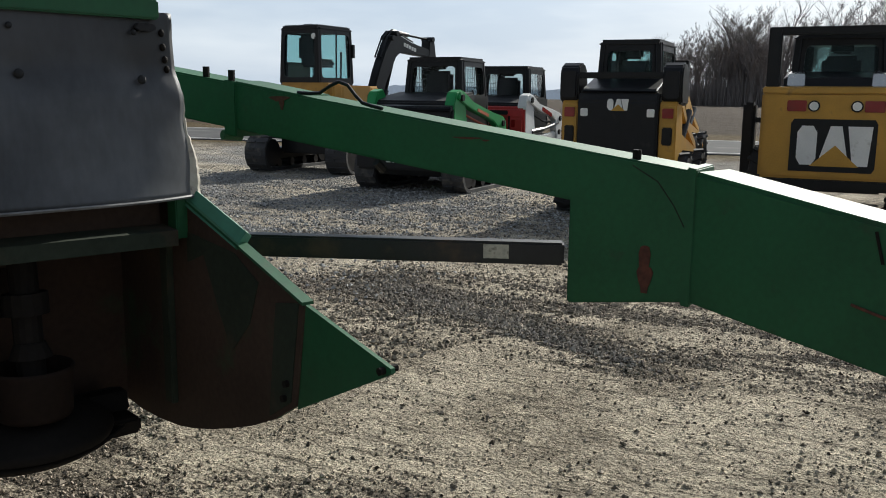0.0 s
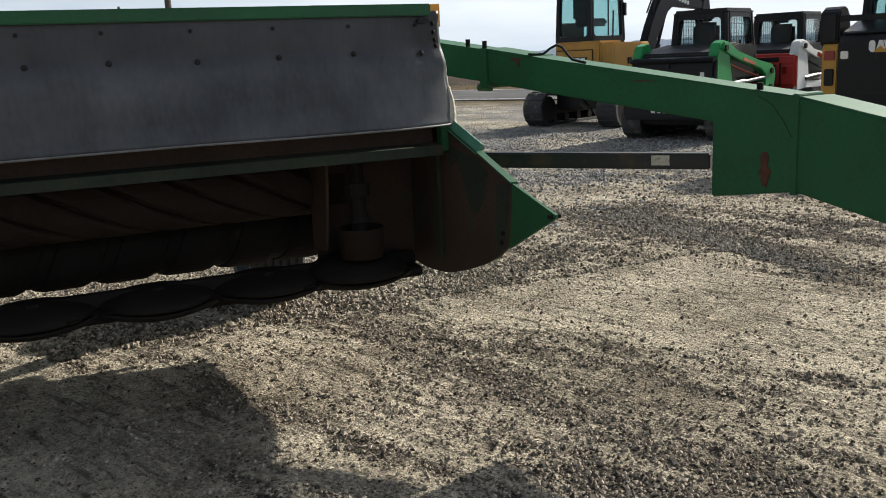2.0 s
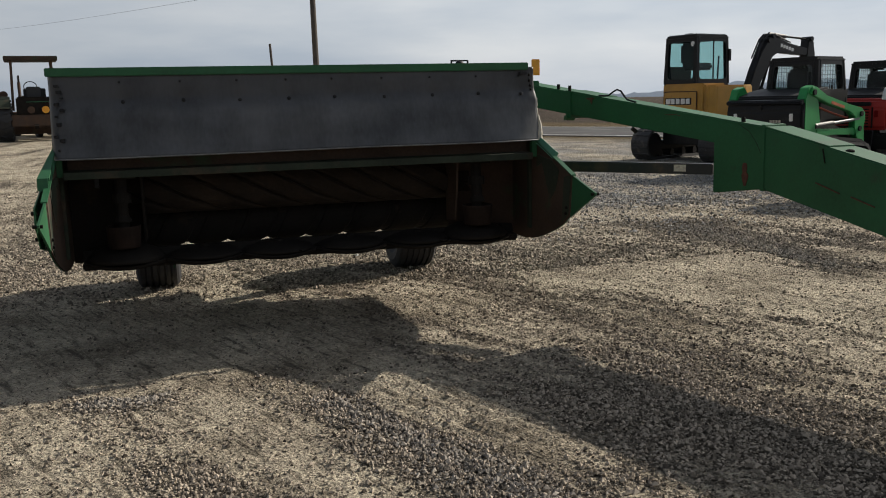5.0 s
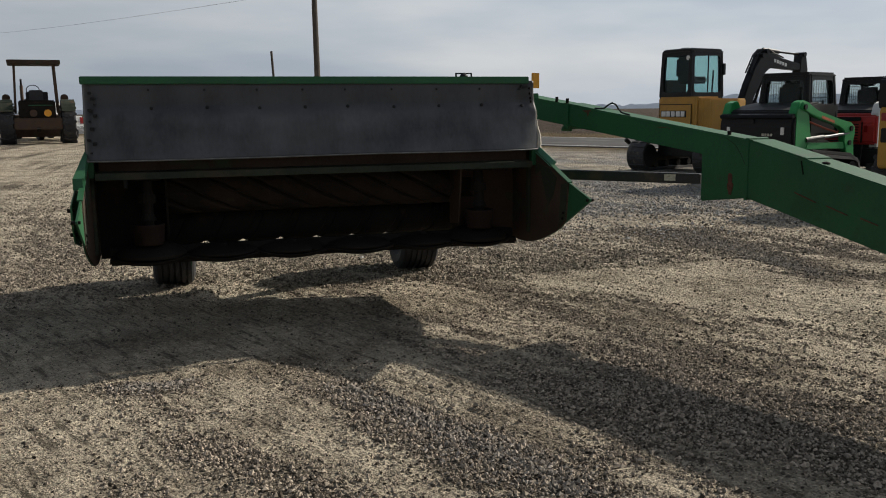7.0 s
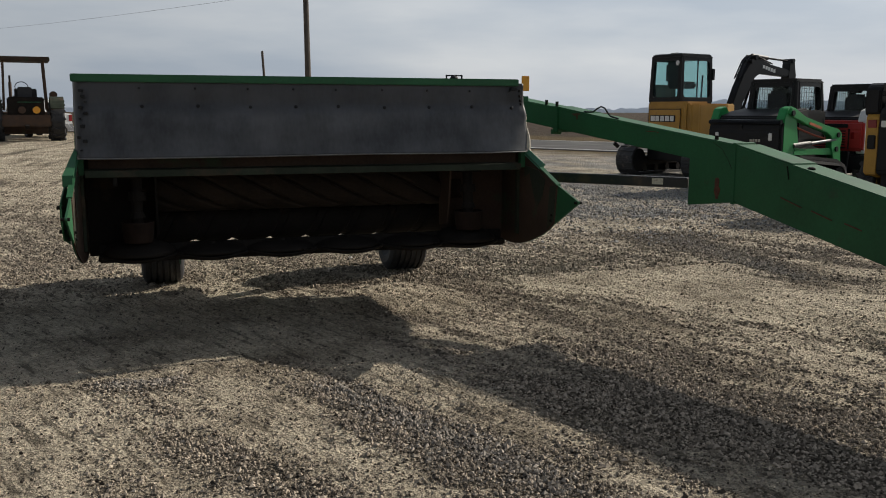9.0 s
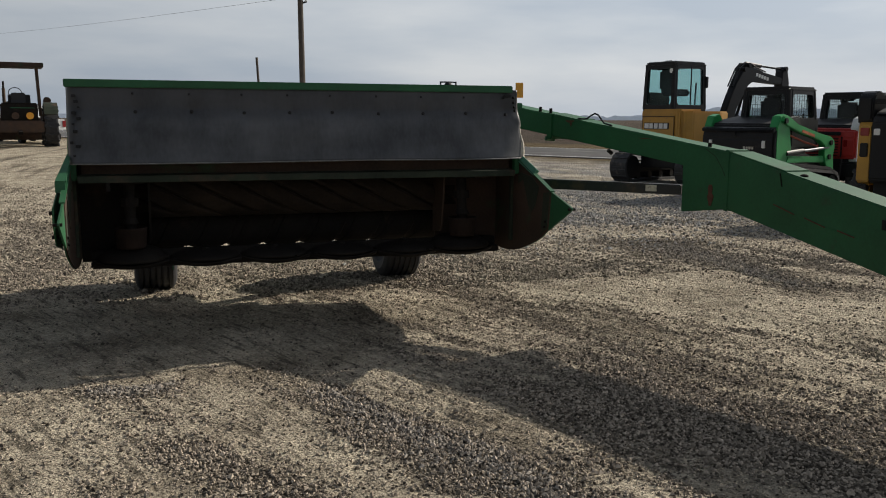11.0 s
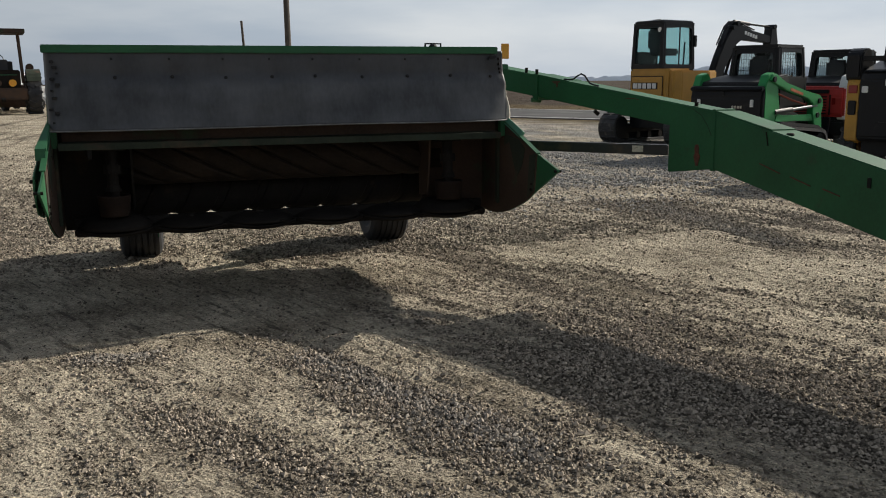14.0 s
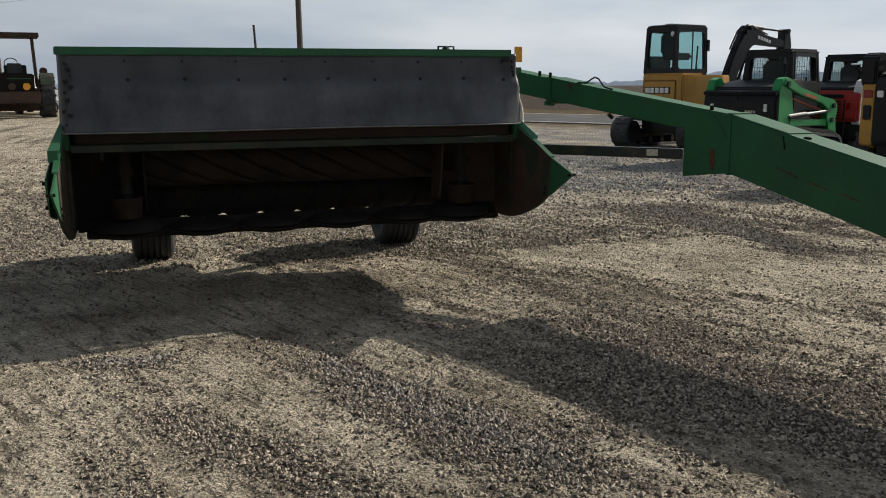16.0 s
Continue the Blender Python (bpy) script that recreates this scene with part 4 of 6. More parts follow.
for x in DRUMS:
    # open-topped cap: a short can with a folded rim
    c = B()
    lathe(c, [(0.0, 0.088), (0.004, 0.092), (0.010, 0.090), (0.11, 0.083), (0.12, 0.078), (0.118, 0.02), (0.11, 0.02), (0.105, 0.07), (0.006, 0.083), (0.0, 0.088)], pose(x, 6.33, 0.682, 0, 90, 0), 28)
    mpart("drum_cap", c, RUST_SHADED, "open brown drum cap, shade in its colour", True)
    base = B()
    lathe(base, [(0, 0.001), (0.0, 0.11), (0.02, 0.16), (0.05, 0.2), (0.06, 0.205), (0.075, 0.20)], pose(x, 6.42, 0.558, 0, 90, 0), 28)
    mpart("drum_base", base, DARK_STEEL, smooth=True)
    s = B()
    rod(s, (x, 6.33, 0.57), (x, 6.36, 0.98), 0.032, seg=14)
    rod(s, (x, 6.345, 0.80), (x, 6.35, 0.85), 0.05, seg=14)
    rod(s, (x, 6.335, 0.70), (x, 6.338, 0.735), 0.048, 0.034, seg=14)
    mpart("drive_shaft", s, DARK_STEEL)
    mpart("gear_housing", slab(B(), (x - 0.1, 6.30, 0.93), (x + 0.1, 6.6, 1.1), 0.02), DARK_STEEL)
    wall_x = x - 0.11 if x > 0 else x + 0.10
    # left baffle darkened in colour for the same shade
    mpart("drum_baffle", prism(B(), [(6.45, 0.58), (6.62, 0.56), (6.62, 1.1), (6.36, 1.1), (6.40, 0.8)], wall_x, wall_x + 0.012), RUST if x > 0 else DARK_STEEL)


def roll(y, z, r, pitch, first, material, wide=1.0, foot=0.78):
    """A conditioning roll: a drum with broad slanting rubber lugs, each wound part of the way round, narrow grooves between."""
    core = mpart("conditioner_roll", rod(B(), (-1.75, y, z), (0.30, y, z), r * (foot + 0.02), seg=24), material, "ribbed rubber conditioner roll")
    for k in range(10):
        bm = B()
        rows = []
        n = 16
        for i in range(n + 1):
            a = math.pi - 1.2 + (math.pi / 2 + 2.2) * i / n
            mid = first + 0.24 * k + pitch * (a - 1.5 * math.pi)
            rows.append([bm.verts.new((min(0.31, max(-1.76, mid + o * wide)), y + rr * math.cos(a), z + rr * math.sin(a))) for rr, o in ((r * foot, -0.116), (r * 0.95, -0.106), (r, -0.078), (r, 0.072), (r * 0.95, 0.094), (r * foot, 0.104))])
        for u, v in zip(rows, rows[1:]):
            for j in range(5):
                bm.faces.new((u[j], u[j + 1], v[j + 1], v[j]))
        bm.faces.new(rows[0])
        bm.faces.new(rows[-1][::-1])
        mpart("lug", bm, material, parent=core)


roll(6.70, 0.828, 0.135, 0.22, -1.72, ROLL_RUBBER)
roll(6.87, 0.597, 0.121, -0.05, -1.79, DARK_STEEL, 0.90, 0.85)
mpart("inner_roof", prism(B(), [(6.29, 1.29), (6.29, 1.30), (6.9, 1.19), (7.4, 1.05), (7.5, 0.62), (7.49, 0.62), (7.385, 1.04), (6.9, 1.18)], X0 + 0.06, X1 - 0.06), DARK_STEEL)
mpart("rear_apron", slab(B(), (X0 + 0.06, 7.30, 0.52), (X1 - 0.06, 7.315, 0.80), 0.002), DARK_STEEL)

# carrying frame and wheels
fr = B()
bar(fr, (-1.75, 7.72, 1.22), (0.98, 7.72, 1.22), 0.15, 0.15, 0.01)
mpart("main_beam", fr, GREEN)
for x in (-1.63, 0.286):
    leg = B()
    bar(leg, (x + 0.30, 7.74, 1.20), (x + 0.30, 8.12, 0.42), 0.08, 0.12, 0.01)
    mpart("wheel_leg", leg, GREEN)
    mpart("stub_axle", rod(B(), (x + 0.32, 8.14, 0.345), (x, 8.14, 0.345), 0.035), DARK_STEEL)
    w = wheel(MOW, x - MX, 8.10 - MY, 0.35, 0.31, GREEN_DIRTY, ribs=6)
# unseen boards, added to close the mower's shadow on the ground
for x, y1 in ((-1.52, 8.3), (0.12, 7.62)):
    low = 0.27 if x < -1 else 0.55
    mpart("shadow_board", prism(B(), [(7.25, low), (y1, low + 0.07), (y1, 0.95), (7.25, 1.1)], x, x + 0.008), GREEN)
# unseen panel, added to block the sun beside the right wheel
mpart("shadow_panel", prism(B(), [(7.60, 0.82), (8.15, 0.88), (8.15, 1.30), (7.60, 1.25)], 0.128, 0.136), GREEN)
for x in (-1.5, 0.35):
    link = B()
    bar(link, (x, 7.7, 1.12), (x, 7.35, 0.62), 0.05, 0.08, 0.006)
    mpart("lift_link", link, GREEN_DIRTY)

# tongue: rear beam, bend with its deep gusset box, front beam towards the hitch
WELD = Vector((1.638, 5.478, 0))
D1 = Vector((0.301, -0.954, 0)).normalized()
D2 = Vector((0.007, -1.0, 0)).normalized()
TW = 0.17


def beam(d, start, s0, s1, top0, top1, low0, low1, w=TW, bevel=0.006):
    """A box beam along d with its near side on the line through start, tops and bottoms at both ends."""
    side = Vector((-d.y, d.x, 0))
    bm = B()
    vs = []
    for s, t, lo in ((s0, top0, low0), (s1, top1, low1)):
        p = start + d * s
        q = p + side * w
        vs += [bm.verts.new((p.x, p.y, lo)), bm.verts.new((p.x, p.y, t)), bm.verts.new((q.x, q.y, t)), bm.verts.new((q.x, q.y, lo))]
    a, b = vs[:4], vs[4:]
    fs = [bm.faces.new(a), bm.faces.new(b[::-1])]
    for i in range(4):
        fs.append(bm.faces.new((a[i], b[i], b[(i + 1) % 4], a[(i + 1) % 4])))
    bmesh.ops.recalc_face_normals(bm, faces=fs)
    if bevel:
        bmesh.ops.bevel(bm, geom=list(bm.edges), offset=bevel, segments=2, affect="EDGES")
    return bm


mpart("tongue_rear", beam(D1, WELD, -2.15, 0.0, 1.425, 1.122, 1.265, 0.98), GREEN)
mpart("tongue_gusset", beam(D1, WELD - Vector((0.954, 0.301, 0)) * 0.004, -0.335, 0.003, 1.169, 1.122, 0.733, 0.776, TW + 0.008), GREEN)
mpart("tongue_front", beam(D2, WELD, 0.0, 3.0, 1.117, 0.592, 0.776, 0.296), GREEN)
mpart("weld_flange", beam(D1, WELD - Vector((0.008, 0.0, 0)), -0.012, 0.014, 1.132, 1.128, 0.765, 0.765, TW + 0.02, 0.003), GREEN)
col = beam(D1, WELD - D1.cross(Vector((0, 0, 1))) * -0.008, -1.60, -1.545, 1.352, 1.345, 1.168, 1.160, TW + 0.02, 0.004)
mpart("tongue_collar", col, GREEN)
mpart("collar_plate", beam(D1, WELD, -1.55, -1.28, 1.347, 1.306, 1.335, 1.295, TW + 0.0, 0.002), GREEN)
side1 = Vector((-D1.y, D1.x, 0))
for s, o, h in ((-1.70, 0.02, 0.035), (-1.575, 0.01, 0.04), (-0.16, 0.03, 0.025)):
    p = WELD + D1 * s + side1 * o
    z = 1.122 - s * 0.141
    mpart("top_bolt", rod(B(), (p.x, p.y, z - 0.01), (p.x, p.y, z + h), 0.012, seg=8), DARK_STEEL)
p = WELD + D1 * -1.60 + side1 * 0.0
lug = B()
rod(lug, (p.x - 0.012, p.y, 1.165), (p.x + 0.06, p.y, 1.16), 0.017, seg=10)
mpart("lower_pin", lug, GREEN)
hose = B()
base = WELD + side1 * 0.02
pts = []
for s, h in ((-1.30, 0.0), (-1.25, 0.004), (-1.21, 0.012), (-1.17, 0.04), (-1.135, 0.058), (-1.10, 0.052), (-1.07, 0.024), (-1.045, 0.006), (-1.01, 0.002), (-0.97, 0.0)):
    q = base + D1 * s
    pts.append((q.x, q.y, 1.128 - s * 0.141 + h))
pipe(hose, pts, 0.006, 8)
mpart("hose_loop", hose, BLACK, "bent black handle loop on the tongue")
for s, z, w_, h_ in ((-0.115, 0.86, 0.036, 0.19), (-0.112, 0.825, 0.050, 0.12), (-1.36, 1.290, 0.10, 0.028), (-1.35, 1.27, 0.022, 0.05), (-0.66, 1.185, 0.12, 0.010), (-0.60, 1.18, 0.03, 0.008)):
    q = WELD + D1 * s
    pts2 = [(q + D1 * (0.5 * w_ * math.cos(a) * (0.7 + 0.3 * math.sin(3 * a))), z + 0.5 * h_ * math.sin(a) * (0.8 + 0.2 * math.cos(2 * a))) for a in [k * math.pi / 8 for k in range(16)]]
    bm = B()
    off = (0.0075 if s > -0.33 else 0.0030) + 0.02 * w_ * (s > -0.113)
    lo = [bm.verts.new((c.x - off * side1.x, c.y - off * side1.y, zz)) for c, zz in pts2]
    hi = [bm.verts.new((c.x + 0.002 * side1.x, c.y + 0.002 * side1.y, zz)) for c, zz in pts2]
    bm.faces.new(lo)
    bm.faces.new(hi[::-1])
    for i in range(16):
        bm.faces.new((lo[i], hi[i], hi[(i + 1) % 16], lo[(i + 1) % 16]))
    mpart("rust_patch", bm, RUST_RED, "patch of bare rust through the paint")
side2 = Vector((-D2.y, D2.x, 0))
for y0, z0, y1, z1 in ((5.054, 0.846, 4.881, 0.806), (4.805, 0.797, 4.651, 0.764), (4.563, 0.759, 4.446, 0.737), (5.013, 1.02, 4.993, 0.948)):
    sx = WELD.x + 0.007 * (5.478 - (y0 + y1) / 2) - 0.0025
    mpart("scratch", bar(B(), (sx, y0, z0), (sx, y1, z1), 0.004, 0.006), RUST_RED if z0 < 0.9 else DARK_STEEL)
mpart("top_plate", beam(D2, WELD + side2 * 0.004, 0.01, 0.50, 1.121, 1.036, 1.105, 1.02, TW - 0.008, 0.002), GREEN)
q = WELD + D2 * 0.60 + side2 * 0.045
slot = B()
bmesh.ops.create_uvsphere(slot, u_segments=12, v_segments=6, radius=0.02, matrix=pose(q.x, q.y, 1.118 - 0.60 * 0.175) @ Matrix.Diagonal((1, 1.3, 0.5, 1)))
mpart("top_plug", slot, DARK_STEEL)
q = WELD + D2 * 1.21 - side2 * 0.002
mpart("side_slot", bar(B(), (q.x, q.y, 0.845), (q.x, q.y - 0.001, 0.796), 0.005, 0.022), BLACK)
mpart("weld_seam", pipe(B(), [tuple(WELD + D1 * s - side1 * 0.001 + Vector((0, 0, z))) for s, z in ((-0.16, 1.13), (-0.09, 1.09), (-0.045, 1.03), (-0.015, 0.975))], 0.004, 6), GREEN_DIRTY)
und = WELD + D1 * -0.98
mpart("hose_clip", rod(B(), (und.x, und.y, 1.10), (und.x + 0.03, und.y, 1.075), 0.014, seg=8), BLACK)

# steering rod from the gusset to the frame
rodb = B()
bar(rodb, (1.565, 5.835, 0.868), (0.30, 7.28, 0.868), 0.062, 0.064, 0.006)
mpart("steering_rod", rodb, BAR_BLACK, "black steel steering bar, rust showing through")
st = B()
e = Vector((-0.659, 0.752, 0))
c0 = Vector((1.565, 5.835, 0)) + e * 0.15
nrm = Vector((-0.752, -0.659, 0))
a_, b_ = c0 + nrm * 0.033, c0 + e * 0.085 + nrm * 0.033
slab(st, (-0.036, -0.0015, -0.020), (0.036, 0.0015, 0.020), m=Matrix.Translation(((a_ + b_) / 2) + Vector((0, 0, 0.872))) @ Matrix.Rotation(math.atan2(e.y, e.x), 4, "Z"))
mpart("sticker", st, STICKER, "worn pale warning sticker")

# fittings on the hood
mpart("reflector", slab(B(), (0.985, 7.20, 1.463), (1.045, 7.212, 1.574), 0.003), ORANGE, "amber reflector plate")
mpart("reflector_arm", slab(B(), (0.60, 7.20, 1.385), (1.04, 7.24, 1.425), 0.004), GREEN)
lb = B()
pipe(lb, [(0.36, 7.1, 1.44), (0.36, 7.1, 1.565), (0.475, 7.1, 1.565), (0.475, 7.1, 1.44)], 0.008, 6)
mpart("light_bracket", lb, BLACK)
dome = B()
bmesh.ops.create_uvsphere(dome, u_segments=14, v_segments=8, radius=0.032, matrix=pose(0.418, 7.1, 1.535))
mpart("hood_lamp", dome, BLACK_MATT)


# ---- machines on the lot ----
def track(parent, x0, x1, y0, y1, h, grousers=34):
    """A rubber crawler track: belt with cross bars round idlers, with rollers inside."""
    g = new("crawler_track")
    g.parent = parent
    r = h / 2
    outline = ring(y0 + r, r, r, 90, 270, 10) + ring(y1 - r * 0.8, r * 0.8, r * 0.8, -90, 90, 10)
    inner = ring(y0 + r, r, r - 0.05, 90, 270, 10) + ring(y1 - r * 0.8, r * 0.8, r * 0.8 - 0.05, -90, 90, 10)
    bm = B()
    n = len(outline)
    vs = [[bm.verts.new((x, *p)) for p in line] for x in (x0, x1) for line in (outline, inner)]
    for i in range(n):
        j = (i + 1) % n
        bm.faces.new((vs[0][i], vs[0][j], vs[2][j], vs[2][i]))
        bm.faces.new((vs[1][i], vs[3][i], vs[3][j], vs[1][j]))
        bm.faces.new((vs[0][i], vs[1][i], vs[1][j], vs[0][j]))
        bm.faces.new((vs[2][i], vs[2][j], vs[3][j], vs[3][i]))
    length = [0.0]
    for a, b in zip(outline, outline[1:] + outline[:1]):
        length.append(length[-1] + math.dist(a, b))
    for k in range(grousers):
        d = length[-1] * k / grousers
        i = max(j for j in range(n) if length[j] <= d)
        a, b = outline[i], outline[(i + 1) % n]
        s = (d - length[i]) / max(1e-6, length[i + 1] - length[i])
        p = (a[0] + (b[0] - a[0]) * s, a[1] + (b[1] - a[1]) * s)
        ang = math.degrees(math.atan2(b[1] - a[1], b[0] - a[0]))
        for xa, xb in ((x0 + 0.01, (x0 + x1) / 2 - 0.02), ((x0 + x1) / 2 + 0.02, x1 - 0.01)):
            slab(bm, (xa, -0.022, -0.004), (xb, 0.022, 0.018), m=pose(0, p[0], max(p[1], 0.018), ang + 180, 0, 0))
    part("belt", bm, TRACK, g)
    fr = B()
    slab(fr, (x0 + 0.05, y0 + r, h * 0.32), (x1 - 0.05, y1 - r, h * 0.62), 0.01)
    part("track_frame", fr, BLACK, g)
    for k in range(4):
        y = y0 + r + (y1 - y0 - 2 * r) * (k + 0.5) / 4
        part("roller", rod(B(), (x0 + 0.03, y, 0.13), (x1 - 0.03, y, 0.13), 0.075, seg=12), BLACK, g)
    part("idler", rod(B(), (x0 + 0.03, y0 + r, r), (x1 - 0.03, y0 + r, r), r - 0.07, seg=18), BLACK, g)
    part("sprocket", rod(B(), (x0 + 0.03, y1 - r * 0.8, r * 0.8), (x1 - 0.03, y1 - r * 0.8, r * 0.8), r * 0.8 - 0.07, seg=18), BLACK, g)
    return g


def rrect(x0, x1, z0, z1, r, n=4):
    """The outline of a rectangle with rounded corners."""
    out = []
    for cx, cz, a in ((x1 - r, z1 - r, 0), (x0 + r, z1 - r, 90), (x0 + r, z0 + r, 180), (x1 - r, z0 + r, 270)):
        out += ring(cx, cz, r, a, a + 90, n)
    return out


def window_plate(at, w, h, hole, r_out, r_in, thick=0.03):
    """A pressed frame plate round one window: at(u, v, d) places a point across, up and into the plate."""
    bm = B()
    outer, inner = rrect(0, w, 0, h, r_out), rrect(*hole, r_in)
    loops = [[bm.verts.new(at(u, v, d)) for u, v in line] for d in (0, thick) for line in (outer, inner)]
    n = len(outer)
    for i in range(n):
        j = (i + 1) % n
        bm.faces.new((loops[0][i], loops[0][j], loops[1][j], loops[1][i]))
        bm.faces.new((loops[2][i], loops[3][i], loops[3][j], loops[2][j]))
        bm.faces.new((loops[0][i], loops[2][i], loops[2][j], loops[0][j]))
        bm.faces.new((loops[1][i], loops[1][j], loops[3][j], loops[3][i]))
    return bm


def cab(parent, x0, x1, y0, y1, z0, z1, material, taper=0.04, belt=0.4, pane=PANE, post=0.06, mesh_sides=False, roof_over=0.03):
    """A cab: floor tub, corner posts, sills, roof, and glass set between the posts."""
    c = new("cab")
    c.parent = parent
    zb = z0 + belt * (z1 - z0)
    t = taper
    low = [(x0, y0), (x1, y0), (x1, y1), (x0, y1)]
    high = [(x0 + t, y0 + t), (x1 - t, y0 + t), (x1 - t, y1 - t), (x0 + t, y1 - t)]
    for (a, b), (p, q) in zip(low, high):
        bm = B()
        sx, sy = (1 if a == x0 else -1), (1 if b == y0 else -1)
        bar(bm, (a + sx * post / 2, b + sy * post / 2, z0), (p + sx * post / 2, q + sy * post / 2, z1 - 0.04), post, post, 0.01)
        part("post", bm, material, c)
    roof = B()
    slab(roof, (x0 + t - roof_over, y0 + t - roof_over, z1 - 0.10), (x1 - t + roof_over, y1 - t + roof_over, z1), 0.042)
    part("roof", roof, material, c)
    tub = B()
    slab(tub, (x0 + 0.01, y0 + 0.01, z0), (x1 - 0.01, y0 + 0.05, zb), 0.005)
    slab(tub, (x0 + 0.01, y0 + 0.05, z0), (x0 + 0.05, y1 - 0.01, zb), 0.005)
    slab(tub, (x1 - 0.05, y0 + 0.05, z0), (x1 - 0.01, y1 - 0.01, zb), 0.005)
    slab(tub, (x0 + 0.01, y0 + 0.01, z0 - 0.03), (x1 - 0.01, y1 - 0.01, z0 + 0.01))
    part("tub", tub, material, c)
    k = (belt + 1) / 2 * t
    for lo, hi in (((x0 + k + post * 0.6, y0 + k + 0.012, zb), (x1 - k - post * 0.6, y0 + k + 0.018, z1 - 0.08)),
                   ((x0 + k + post * 0.6, y1 - k - 0.018, z0 + 0.1), (x1 - k - post * 0.6, y1 - k - 0.012, z1 - 0.08)),
                   ((x0 + k + 0.012, y0 + k + post, zb), (x0 + k + 0.018, y1 - k - post, z1 - 0.08)),
                   ((x1 - k - 0.018, y0 + k + post, zb), (x1 - k - 0.012, y1 - k - post, z1 - 0.08))):
        g = part("pane", slab(B(), lo, hi), pane, c)
        g.visible_shadow = False
    if mesh_sides:
        for xx in (x0 + k + 0.03, x1 - k - 0.03):
            bm = B()
            for i in range(9):
                y = y0 + k + post + (y1 - y0 - 2 * post - 2 * k) * i / 8
                slab(bm, (xx - 0.002, y - 0.0025, zb), (xx + 0.004, y + 0.003, z1 - 0.09))
            for i in range(8):
                z = zb + (z1 - 0.1 - zb) * i / 7
                slab(bm, (xx - 0.004, y0 + k + post, z - 0.003), (xx + 0.004, y1 - k - post, z + 0.003))
            part("side_screen", bm, BLACK, c)
    # pressed frame plates with round-cornered windows on the back and both sides
    h, m_ = z1 - 0.03 - z0, post * 0.95
    hole_z = (belt * (z1 - z0) + 0.02, h - 0.10)

    def slant(v):
        return t * v / (z1 - z0)
    w = x1 - x0
    part("window_plate", window_plate(lambda u, v, d: (x0 + slant(v) + u * (w - 2 * slant(v)) / w, y0 + slant(v) - 0.006 + d, z0 + v), w, h, (m_, w - m_, *hole_z), 0.03, 0.07), material, c)
    w2 = y1 - y0
    for xs, sg in ((x0, 1), (x1, -1)):
        part("window_plate", window_plate(lambda u, v, d: (xs + sg * (slant(v) - 0.006 + d), y0 + slant(v) + u * (w2 - 2 * slant(v)) / w2, z0 + v), w2, h, (m_, w2 - m_, *hole_z), 0.03, 0.07), material, c)
    seat = B()
    xm, ym = (x0 + x1) / 2, y0 + 0.42 * (y1 - y0)
    slab(seat, (xm - 0.22, ym - 0.12, z0 + 0.28), (xm + 0.22, ym + 0.32, z0 + 0.42), 0.04)
    slab(seat, (xm - 0.21, ym - 0.2, z0 + 0.38), (xm + 0.21, ym - 0.08, z0 + 0.82), 0.05)
    slab(seat, (xm - 0.12, ym - 0.19, z0 + 0.84), (xm + 0.12, ym - 0.1, z0 + 1.0), 0.03)
    part("seat", seat, SEAT, c)
    lever = B()
    for s in (-1, 1):
        rod(lever, (xm + s * 0.3, ym + 0.35, z0), (xm + s * 0.28, ym + 0.4, z0 + 0.55), 0.018, seg=8)
    part("levers", lever, SEAT, c)
    return c


